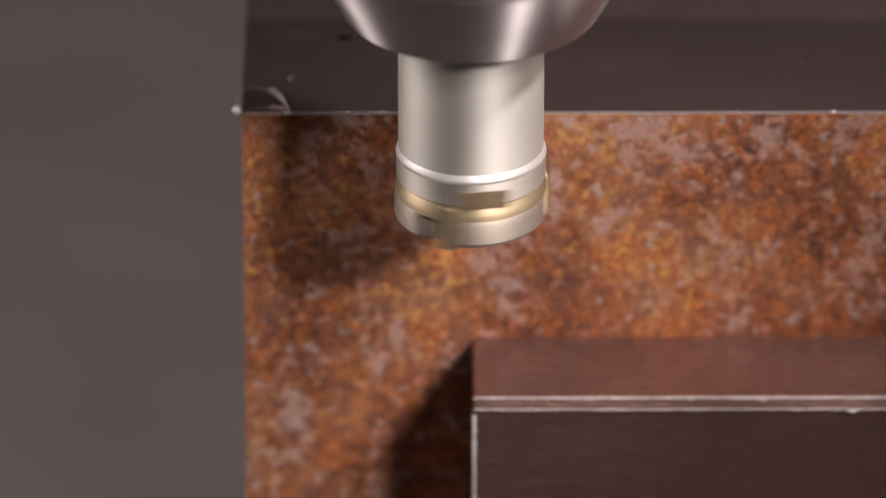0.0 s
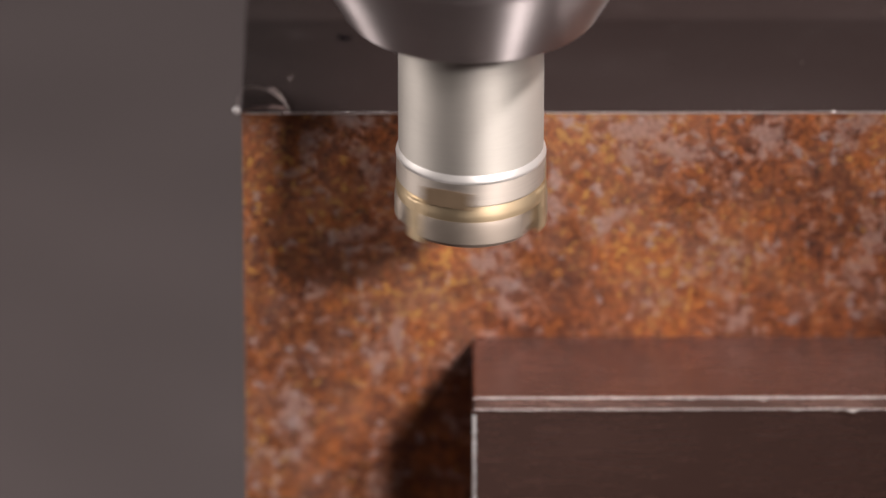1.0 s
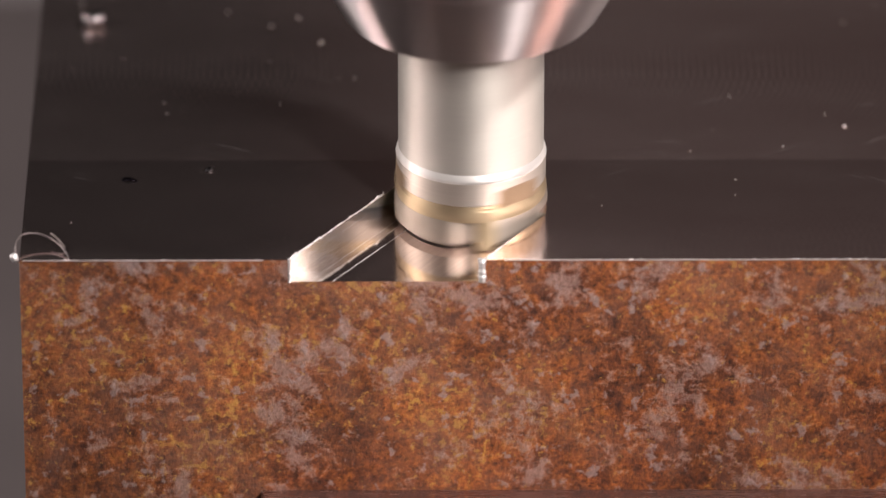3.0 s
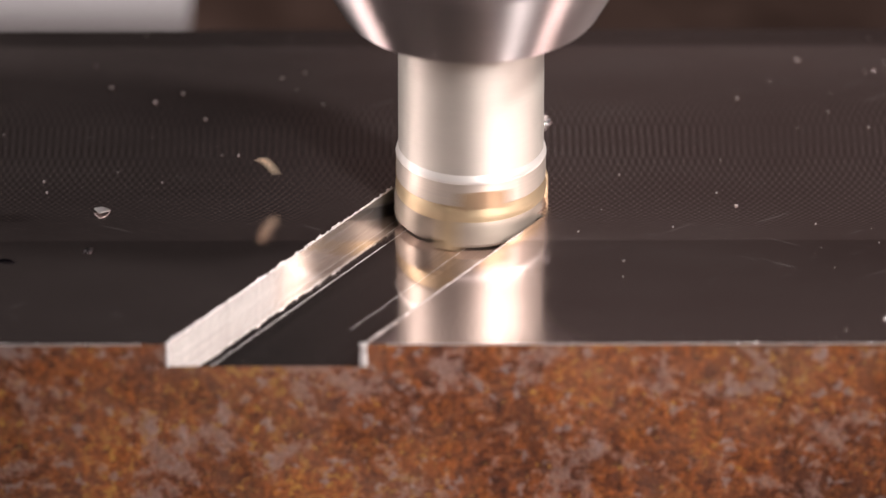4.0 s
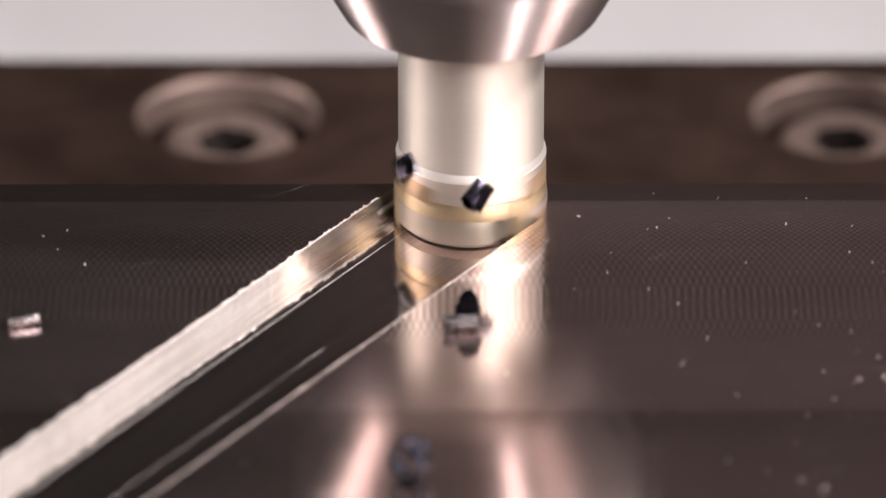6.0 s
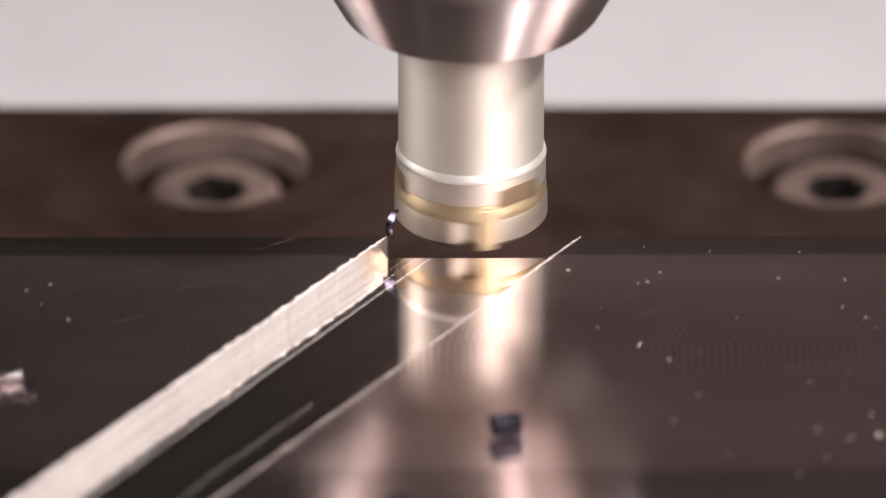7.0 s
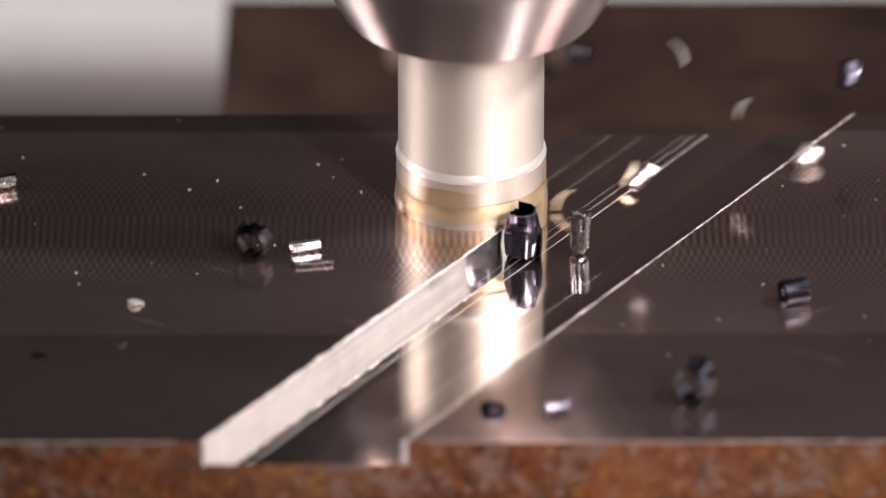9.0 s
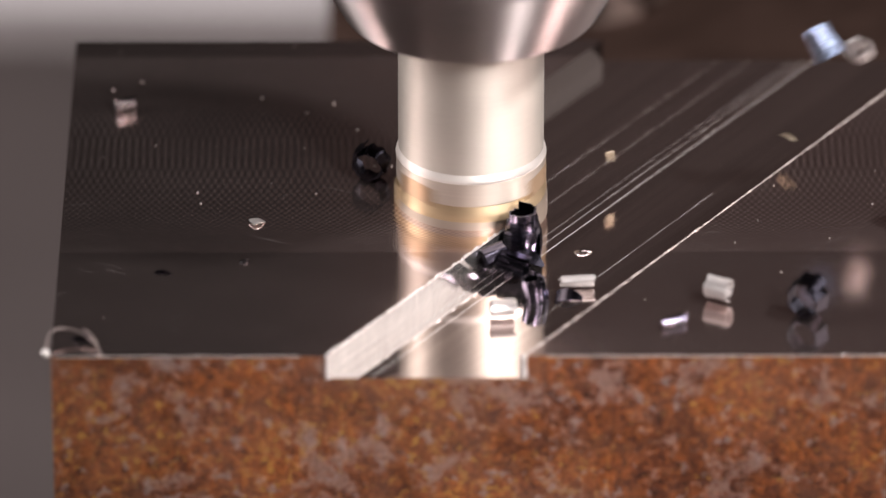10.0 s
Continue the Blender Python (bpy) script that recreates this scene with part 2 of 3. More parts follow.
def box(bm, x0, x1, y0, y1, z0, z1, bevel=0.0, mat=0):
    fs = prism(bm, [(x0, y0), (x1, y0), (x1, y1), (x0, y1)], z0, z1, mat)
    if bevel:
        es = {e for f in fs for e in f.edges}
        bmesh.ops.bevel(bm, geom=list(es), offset=bevel * MM, segments=2, affect="EDGES", profile=0.5)
    return fs


def lathe(bm, profile, steps=96, mat=0, radius_at=None):
    """Turns (radius, height) pairs in millimetres about z."""
    rings = []
    for r, z in profile:
        if r <= 1e-6:
            rings.append([bm.verts.new((0, 0, z * MM))])
            continue
        ring = []
        for i in range(steps):
            a = 2 * math.pi * i / steps
            k = radius_at(a, r, z) if radius_at else r
            ring.append(bm.verts.new((k * math.cos(a) * MM, k * math.sin(a) * MM, z * MM)))
        rings.append(ring)
    for a, b in zip(rings, rings[1:]):
        for i in range(steps):
            j = (i + 1) % steps
            if len(a) == 1 and len(b) == 1:
                continue
            if len(a) == 1:
                f = bm.faces.new((a[0], b[i], b[j]))
            elif len(b) == 1:
                f = bm.faces.new((a[i], a[j], b[0]))
            else:
                f = bm.faces.new((a[i], a[j], b[j], b[i]))
            f.material_index = mat


def clip(poly, nx, ny, c):
    """The part of a convex polygon where nx * x + ny * y >= c."""
    out = []
    for i, p in enumerate(poly):
        q = poly[(i + 1) % len(poly)]
        dp, dq = nx * p[0] + ny * p[1] - c, nx * q[0] + ny * q[1] - c
        if dp >= 0:
            out.append(p)
        if dp * dq < 0:
            k = dp / (dp - dq)
            out.append((p[0] + k * (q[0] - p[0]), p[1] + k * (q[1] - p[1])))
    return out


# ---------------------------------------------------------------- the table's travel (millimetres)
FEED_1, FEED_2 = (18.78, 27.93), (18.70, 27.28)
T_START, T_OUT, T_BACK = 1.16, 6.68, 7.46


def offset(t):
    """The cutter's axis seen from the work's front left top corner."""
    if t <= T_OUT:
        k = max(t, T_START) - 2.5
        return 62.86 + k * FEED_1[0], 8.27 + k * FEED_1[1]
    a, b = offset(T_OUT), (113.47, 123.40)
    if t <= T_BACK:
        u = (t - T_OUT) / (T_BACK - T_OUT)
        u = 0.5 * u + 0.5 * u * u * (3 - 2 * u)
        return a[0] + u * (b[0] - a[0]), a[1] + u * (b[1] - a[1])
    return b[0] - (t - T_BACK) * FEED_2[0], b[1] - (t - T_BACK) * FEED_2[1]


def travel(t):
    x, y = offset(t)
    return Matrix.Translation((-x * MM, -y * MM, 0))


TIMES = [i / 10 for i in range(101)]
RIDERS = []      # things that ride on the table
ride = RIDERS.append

# ---------------------------------------------------------------- the work
LENGTH, DEPTH, HEIGHT, CUT = 250.0, 110.0, 95.0, 3.9
SLOPE = 0.672
UX, UY = SLOPE / math.hypot(SLOPE, 1), 1 / math.hypot(SLOPE, 1)
LEFT_2, LEFT_1, RIGHT_1 = 14.5, 43.1, 73.9      # where the edges of both cuts meet the front


def over(x0):
    return x0 + SLOPE * DEPTH


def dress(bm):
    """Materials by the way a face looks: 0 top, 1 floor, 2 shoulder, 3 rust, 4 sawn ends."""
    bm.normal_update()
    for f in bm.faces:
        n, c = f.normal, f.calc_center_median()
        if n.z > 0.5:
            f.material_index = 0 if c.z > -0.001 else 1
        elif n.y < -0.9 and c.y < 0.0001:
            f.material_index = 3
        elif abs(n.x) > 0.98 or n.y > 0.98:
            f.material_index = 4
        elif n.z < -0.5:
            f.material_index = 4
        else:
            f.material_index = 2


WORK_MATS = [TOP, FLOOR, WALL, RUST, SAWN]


def steel_block():
    thing = empty("steel_block", "rust-faced steel block with a face-milled top and a slot being cut", "workpiece")
    bm = bmesh.new()
    prism(bm, [(0, 0), (LENGTH, 0), (LENGTH, DEPTH), (0, DEPTH)], -HEIGHT, -CUT)
    prism(bm, [(0, 0), (LEFT_2, 0), (over(LEFT_2), DEPTH), (0, DEPTH)], -CUT, 0)
    prism(bm, [(RIGHT_1, 0), (LENGTH, 0), (LENGTH, DEPTH), (over(RIGHT_1), DEPTH)], -CUT, 0)
    bmesh.ops.recalc_face_normals(bm, faces=bm.faces)
    dress(bm)
    bmesh.ops.remove_doubles(bm, verts=bm.verts, dist=1e-7)
    link("body", bm, [TOP, FLOOR, SHADED_WALL, RUST, SAWN], thing)
    return thing


SLICES = []      # (part, time at which the cutter has taken it)


def stock(thing, x_left, x_right, step, when):
    """Uncut stock ahead of the cutter, in slices across the feed; each goes as the cutter reaches it."""
    ends = [(x_left, 0), (x_right, 0), (over(x_right), DEPTH), (over(x_left), DEPTH)]
    s = [x * UX + y * UY for x, y in ends]
    lo, hi = min(s), max(s)
    n = int((hi - lo) / step) + 1
    for i in range(n):
        a, b = lo + i * step, lo + (i + 1) * step
        poly = clip(clip(ends, UX, UY, a), -UX, -UY, -b)
        if len(poly) < 3:
            continue
        bm = bmesh.new()
        prism(bm, poly, -CUT, 0)
        bmesh.ops.recalc_face_normals(bm, faces=bm.faces)
        dress(bm)
        ob = link("stock_slice", bm, WORK_MATS, thing)
        SLICES.append((ob, when((a + b) / 2)))


def reach_1(s):
    x, y = offset(2.5)
    return 2.5 + (s - x * UX - y * UY) / (FEED_1[0] * UX + FEED_1[1] * UY)


def reach_2(s):
    x, y = offset(10.0)
    return 10.0 - (s - x * UX - y * UY) / (FEED_2[0] * UX + FEED_2[1] * UY)


def ridge(thing, x0, width, height, y0=0.0, y1=110.0):
    """A fine raised line that the cutter leaves along its feed on the slot's floor."""
    bm = bmesh.new()
    a, b = x0 + SLOPE * y0, x0 + SLOPE * y1
    w = width / UY / 2
    v = [bm.verts.new((x * MM, y * MM, z * MM)) for x, y, z in ((a - w, y0, -CUT - 0.02), (a + w, y0, -CUT - 0.02), (a, y0, -CUT + height), (b - w, y1, -CUT - 0.02), (b + w, y1, -CUT - 0.02), (b, y1, -CUT + height))]
    for f in ((0, 2, 1), (3, 4, 5), (0, 3, 5, 2), (1, 2, 5, 4), (0, 1, 4, 3)):
        bm.faces.new([v[i] for i in f])
    link("feed_ridge", bm, JAW_EDGE, thing)


BURRS = []       # (part, time it is raised, time it is cut away)


def burrs(thing, x0, side, when, gone, rng, lo, hi, wide, mat=None):
    """Ragged bright burr along an edge of the slot, in short lengths that the cutter throws up as it passes."""
    seg = 7.5
    for k in range(int(DEPTH / seg) + 1):
        y0, y1 = k * seg, min(DEPTH, (k + 1) * seg)
        if y1 - y0 < 0.5:
            continue
        bm = bmesh.new()
        n = int((y1 - y0) / 0.2)
        rows, h = [], lo
        for i in range(n + 1):
            y = y0 + (y1 - y0) * i / n
            x = x0 + SLOPE * y
            h = max(0.02, 0.55 * h + 0.45 * rng.uniform(lo, hi) + (rng.uniform(0.1, 0.5) * min(1, hi * 3) if rng.random() < 0.12 else 0))
            lean = rng.uniform(-0.18, 0.12)
            rows.append([bm.verts.new(((x + dx) * MM, y * MM, z * MM)) for dx, z in ((side * 0.02, -0.25), (side * wide, -0.05), (side * (wide * 0.5 - lean), h), (side * (0.05 - lean), h * 0.8))])
        for a, b in zip(rows, rows[1:]):
            for i in range(4):
                j = (i + 1) % 4
                bm.faces.new((a[i], a[j], b[j], b[i]))
        bm.faces.new(rows[0])
        bm.faces.new(rows[-1])
        ob = link("burr", bm, mat or BURR, thing)
        ym = (y0 + y1) / 2
        s = (x0 + SLOPE * ym) * UX + ym * UY
        BURRS.append((ob, when(s) + 0.16, gone(s) if gone else 99))


block = steel_block()
stock(block, LEFT_1, RIGHT_1, 3.0, reach_1)
stock(block, LEFT_2, LEFT_1, 3.0, reach_2)
for x0, w, h, y0, y1 in ((34.0, 0.08, 0.012, 30, 110), (39.5, 0.08, 0.012, 0, 110), (46.2, 0.12, 0.014, 0, 110),
                         (47.8, 0.10, 0.025, 0, 110), (50.0, 0.15, 0.045, 0, 110), (63.8, 0.08, 0.02, 12, 62)):
    ridge(block, x0, w, h, y0, y1)
BURR_RNG = random.Random(5)
burrs(block, LEFT_1, -1, reach_1, reach_2, BURR_RNG, 0.01, 0.34, 0.22)
def front_burrs(thing, rng):
    """A thin feather of torn steel along the front edge of the top."""
    x = 0.5
    while x < LENGTH - 8:
        end = x + 7.7
        bm = bmesh.new()
        rows = []
        for i in range(25):
            u = x + (end - x) * i / 24
            h = rng.uniform(0.02, 0.07) + (rng.uniform(0.05, 0.2) if rng.random() < 0.12 else 0)
            rows.append([bm.verts.new((u * MM, y * MM, z * MM)) for y, z in ((0.12, -0.05), (0.04, h), (-0.04 - h * 0.6, h * 0.5), (-0.03, -0.14))])
        for a, b in zip(rows, rows[1:]):
            for i in range(4):
                j = (i + 1) % 4
                bm.faces.new((a[i], a[j], b[j], b[i]))
        bm.faces.new(rows[0])
        bm.faces.new(rows[-1])
        ob = link("edge_burr", bm, WORN, thing)
        if LEFT_1 - 7.7 < x < RIGHT_1:
            m = (x + end) / 2
            BURRS.append((ob, -1, reach_1(m * UX)))
        x = end


def mouth_burr(thing, x, width, rng):
    """Ragged bright metal pushed out at a corner of the slot's mouth."""
    bm = bmesh.new()
    rows = []
    for i in range(15):
        z = -CUT - 0.1 + (CUT + 0.35) * i / 14
        w = width * rng.uniform(0.7, 1.1)
        d = rng.uniform(0.12, 0.4)
        rows.append([bm.verts.new((u * MM, y * MM, z * MM)) for u, y in ((x - w / 2, 0.15), (x - w * 0.4, -d * 0.5), (x + w * 0.1, -d), (x + w / 2, -d * 0.4), (x + w / 2, 0.15))])
    for a, b in zip(rows, rows[1:]):
        for i in range(5):
            j = (i + 1) % 5
            bm.faces.new((a[i], a[j], b[j], b[i]))
    bm.faces.new(rows[0])
    bm.faces.new(rows[-1])
    ob = link("mouth_burr", bm, BURR, thing)
    BURRS.append((ob, reach_1(x * UX), 99))


mouth_burr(block, LEFT_1, 0.5, BURR_RNG)
mouth_burr(block, RIGHT_1, 1.3, BURR_RNG)
front_burrs(block, BURR_RNG)
burrs(block, RIGHT_1, 1, reach_1, None, BURR_RNG, 0.02, 0.12, 0.42, DULL_BURR)
ride(block)

# ---------------------------------------------------------------- vise jaws and table
JAW_TOP = -42.3


def front_jaw():
    thing = empty("vise_jaw", "dark ground steel vise jaw clamped against the rusty block", "vise jaw", "vise jaws")
    bm = bmesh.new()
    c, deep = 1.4, 22.2
    side = [(-0.05, JAW_TOP), (c - deep, JAW_TOP), (-deep, JAW_TOP - c), (-deep, -300), (-0.05, -300)]
    ends = [[bm.verts.new((x * MM, y * MM, z * MM)) for y, z in side] for x in (38.2, 250)]
    for e in ends:
        bm.faces.new(e)
    for i in range(5):
        j = (i + 1) % 5
        bm.faces.new((ends[0][i], ends[0][j], ends[1][j], ends[1][i]))
    bmesh.ops.bevel(bm, geom=[e for e in bm.edges if all(abs(v.co.x - 0.0382) < 1e-6 for v in e.verts)], offset=0.35 * MM, segments=2, affect="EDGES")
    jaw = link("body", bm, JAW, thing)
    # the worn, nicked chamfer along the front edge and the bright arris at the end
    rng = random.Random(8)
    bm = bmesh.new()
    for y, z, size in ((c - deep, JAW_TOP, 0.34), (-deep, JAW_TOP - c, 0.2)):
        rows, n = [], 230
        for i in range(n + 1):
            x = 38.3 + 211.5 * i / n
            d = size * rng.uniform(0.5, 1.0) + (rng.uniform(0.1, 0.4) if rng.random() < 0.06 else 0)
            rows.append([bm.verts.new((x * MM, (y + p) * MM, (z + q) * MM)) for p, q in ((d, -0.08), (d * 0.6, 0.05), (-d * 0.5, 0.05 - d * 0.3), (-d * 0.7, -d), (0.1, -d))])
        for a, b in zip(rows, rows[1:]):
            for i in range(5):
                j = (i + 1) % 5
                bm.faces.new((a[i], a[j], b[j], b[i]))
        bm.faces.new(rows[0])
        bm.faces.new(rows[-1])
    link("worn_edge", bm, WORN, jaw, "bright nicked chamfer")
    bm = bmesh.new()
    rows = []
    for i in range(121):
        z = JAW_TOP - 2.4 - 73 * i / 120
        d = rng.uniform(0.05, 0.4) + (rng.uniform(0.2, 0.6) if rng.random() < 0.15 else 0)
        rows.append([bm.verts.new((x * MM, y * MM, z * MM)) for x, y in ((38.25, 0.5 - deep), (38.2 - d * 0.5, -0.05 - deep - d * 0.3), (38.5 + d * 0.5, -0.02 - deep))])
    for a, b in zip(rows, rows[1:]):
        for i in range(3):
            j = (i + 1) % 3
            bm.faces.new((a[i], a[j], b[j], b[i]))
    link("torn_arris", bm, BURR, jaw)
    return thing


def back_jaw():
    thing = empty("vise_jaw", "oily blackened steel jaw with two recessed socket screws behind the block", "vise jaw", "vise jaws")
    bm = bmesh.new()
    holes = [(86.5, 216.5), (195.0, 216.5), (303.5, 216.5)]
    y0, y1, x0, x1 = 110.05, 238.5, 41.2, 345.0
    # top with round openings: a strip of plates round each counterbore
    steps, r = 48, 16.2
    zt = JAW_TOP * MM
    cuts = [x0] + [(a[0] + b[0]) / 2 for a, b in zip(holes, holes[1:])] + [x1]
    for (hx, hy), xa, xb in zip(holes, cuts, cuts[1:]):
        inner, outer = [], []
        for i in range(steps):
            a = 2 * math.pi * (i + 0.5) / steps
            dx, dy = math.cos(a), math.sin(a)
            inner.append(bm.verts.new(((hx + r * dx) * MM, (hy + r * dy) * MM, zt)))
            k = min(((xb if dx > 0 else xa) - hx) / dx if abs(dx) > 1e-9 else 1e9, ((y1 if dy > 0 else y0) - hy) / dy if abs(dy) > 1e-9 else 1e9)
            outer.append(bm.verts.new(((hx + k * dx) * MM, (hy + k * dy) * MM, zt)))
        for i in range(steps):
            j = (i + 1) % steps
            bm.faces.new((inner[i], inner[j], outer[j], outer[i]))
        for cx, cy in ((xa, y0), (xb, y0), (xb, y1), (xa, y1)):
            near = sorted(outer, key=lambda v: (v.co.x - cx * MM) ** 2 + (v.co.y - cy * MM) ** 2)[:2]
            bm.faces.new((near[0], near[1], bm.verts.new((cx * MM, cy * MM, zt))))
    for a, b in (((x0, y0), (x1, y0)), ((x1, y0), (x1, y1)), ((x1, y1), (x0, y1)), ((x0, y1), (x0, y0))):
        q = [bm.verts.new((p[0] * MM, p[1] * MM, z)) for p, z in ((a, zt), (b, zt), (b, -0.3), (a, -0.3))]
        bm.faces.new(q)
    q = [bm.verts.new((p[0] * MM, p[1] * MM, -0.3)) for p in ((x0, y0), (x1, y0), (x1, y1), (x0, y1))]
    bm.faces.new(q)
    bmesh.ops.remove_doubles(bm, verts=bm.verts, dist=1e-6)
    plate = link("body", bm, BLACKED, thing)
    for hx, hy in holes:
        bm = bmesh.new()
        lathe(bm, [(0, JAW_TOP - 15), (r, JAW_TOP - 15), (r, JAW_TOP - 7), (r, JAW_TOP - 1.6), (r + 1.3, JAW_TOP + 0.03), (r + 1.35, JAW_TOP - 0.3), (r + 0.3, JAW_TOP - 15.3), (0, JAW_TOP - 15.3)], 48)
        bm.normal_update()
        # Material by depth paints the lit upper wall and the shade further down.
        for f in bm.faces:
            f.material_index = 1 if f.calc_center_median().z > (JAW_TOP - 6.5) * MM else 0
        bore = link("counterbore", bm, [BLACKED, SCREW], plate, "counterbore with a worn bright rim, its lit wall and deep shade painted", smooth=True, smooth_angle=30)
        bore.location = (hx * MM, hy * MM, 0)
    return thing, holes


def socket_screw(x, y):
    thing = empty("socket_screw", "worn steel socket head screw sunk in a counterbore", "screw", "jaw screws")
    bm = bmesh.new()
    hexa = lambda a, r, z: r / math.cos((a + 0.3) % (math.pi / 3) - math.pi / 6) if r < 6.5 else r
    lathe(bm, [(5.2, -0.4), (10.2, 0), (11.4, -1), (11.4, -7.4), (5.2, -7.4), (5.2, -0.4)], 48, radius_at=hexa)
    head = link("head", bm, SCREW, thing, smooth=True, smooth_angle=35)
    bm = bmesh.new()
    lathe(bm, [(0, -5.2), (5.1, -5.2), (5.1, -0.5), (5.25, -0.5), (5.25, -5.6), (0, -5.6)], 48, radius_at=hexa)
    link("hex_socket", bm, SOCKET, head, "dark hexagon socket")
    thing.location = (x * MM, y * MM, (JAW_TOP - 4.6) * MM)
    return thing


ride(front_jaw())
rear, screw_places = back_jaw()
ride(rear)
SCREWS = [(socket_screw(x, y), Matrix.Translation((x * MM, y * MM, (JAW_TOP - 4.6) * MM)) @ pose(0, 0, 0, 0, 0, 25 * i)) for i, (x, y) in enumerate(screw_places)]


def vise_bed():
    bm = bmesh.new()
    box(bm, 45, 240, 0.3, 109.7, -300, -HEIGHT - 0.05, 1.0)
    return tagged(link("vise_bed", bm, BLACKED), "dark steel vise bed under the clamped block", "vise bed")


ride(vise_bed())


def machine_table():
    bm = bmesh.new()
    box(bm, -700, 900, -500, 712, -499.5, -300.2, 2)
    ob = link("machine_table", bm, GREY_PAINT)
    return tagged(ob, "grey painted machine table under the vise", "machine table", kind="structure")


def way_cover():
    thing = empty("way_cover", "white painted sheet cover with an added grey strip behind the table", "way cover", kind="structure")
    bm = bmesh.new()
    box(bm, -700, 900, 734.2, 1500, -499.5, -300.4, 2)
    sheet = link("sheet", bm, WHITE_PAINT, thing)
    # Added strip: its paint is a middle step of the table-to-cover brightness gradient.
    bm = bmesh.new()
    box(bm, -700, 900, 712.5, 734, -499.5, -300.4, 2)
    link("mid_tone_strip", bm, MID_TONE_PAINT, sheet, "light grey strip added as a middle tone of the brightness gradient")
    return thing


ride(machine_table())
ride(way_cover())


# Unseen walls; the back one is split to give the steel two reflected tones.
def enclosure():
    for name, b in (("wall_back_left", (-1500, -40, 1600, 1640, -500, 1700)), ("wall_back_right", (-40, 1500, 1600, 1640, -500, 1700)), ("wall_left", (-1540, -1500, -1700, 1640, -500, 1700)),
                    ("wall_right", (1500, 1540, -1700, 1640, -500, 1700)), ("wall_front", (-1500, 1500, -1740, -1700, -500, 1700)),
                    ("ceiling", (-1540, 1540, -1740, 1640, 1700, 1740)), ("floor", (-1540, 1540, -1740, 1640, -540, -500))):
        bm = bmesh.new()
        box(bm, *b)
        tagged(link(name, bm, {"wall_back_left": BLACK_WALL, "wall_back_right": PALE_WALL}.get(name, DARK_WALL)), "unseen enclosure sheet added and toned for the steel's reflections", "enclosure", kind="structure")


enclosure()

# ---------------------------------------------------------------- cutter and holder
def milling_cutter():
    thing = empty("milling_cutter", "nickel-plated end mill with gold-coated carbide inserts, spinning", "milling cutter")
    bm = bmesh.new()
    lathe(bm, [(0, 60), (11.75, 60), (11.75, 9.4), (0, 9.4)], 96)
    link("shank", bm, NICKEL, thing, smooth=True, smooth_angle=30)
    bm = bmesh.new()
    lathe(bm, [(0, 9.5), (11.74, 9.6), (11.8, 9.45), (12.1, 8.7), (12.2, 8.3), (12.12, 8.1), (0, 8.1)], 96)
    link("shoulder", bm, BRIGHT_EDGE, thing, "bright bevelled shoulder", smooth=True, smooth_angle=50)
    bm = bmesh.new()
    lathe(bm, [(0, 8.35), (12.1, 8.35), (12.1, 4.3), (11.85, 4.0), (0, 4.0)], 96)
    link("collar", bm, COLLAR, thing, smooth=True, smooth_angle=30)
    bm = bmesh.new()
    # Added ring that carries the gold smear of the spinning inserts.
    lathe(bm, [(0, 4.05), (11.8, 4.05), (12.0, 3.4), (12.2, 2.6), (12.25, 2.1), (12.1, 1.2), (0, 1.2)], 96)
    link("insert_blur_band", bm, GOLD, thing, "straw-coloured band added for the gold blur of the inserts", smooth=True, smooth_angle=50)
    # Raised brown patches: the pockets' recess shade as colour, nothing is cut in.
    for i in range(3):
        bm = bmesh.new()
        n, wide = 14, radians(40)
        rings = []
        for z, r in ((3.3, 11.0), (3.3, 12.17), (4.6, 12.2), (6.4, 12.16), (6.4, 11.0)):
            rings.append([bm.verts.new((r * math.cos(wide * k / n) * MM, r * math.sin(wide * k / n) * MM, (z + 0.5 * math.sin(math.pi * k / n)) * MM)) for k in range(n + 1)])
        for a, b in zip(rings, rings[1:] + rings[:1]):
            for k in range(n):
                bm.faces.new((a[k], a[k + 1], b[k + 1], b[k]))
        for k in (0, n):
            bm.faces.new([ring[k] for ring in rings])
        ob = link("pocket_shade_patch", bm, POCKET_SHADE, thing, "brown raised patch painted as a chip pocket's shade" if i == 0 else "", smooth=True, smooth_angle=40)
        ob.matrix_basis = pose(0, 0, 0, 0, 0, 120 * i + 20)
    bm = bmesh.new()
    flute = lambda a, r, z: r if r < 3 else r - 1.7 * max(0.0, math.cos(3 * a)) ** 6
    lathe(bm, [(0, 1.3), (12.15, 1.3), (12.4, 0.4), (12.4, -2.6), (11.4, -3.6), (0, -3.6)], 120, radius_at=flute)
    head = link("cutter_head", bm, HEAD, thing, smooth=True, smooth_angle=40)
    for i in range(3):
        bm = bmesh.new()
        box(bm, 6.4, 12.5, -1.5, 1.5, -3.9, 3.6, 0.35)
        ob = link("insert", bm, GOLD, head, "gold-coated carbide insert" if i == 0 else "")
        ob.matrix_basis = pose(0, 0, 0, 0, 0, 120 * i + 12)
    return thing


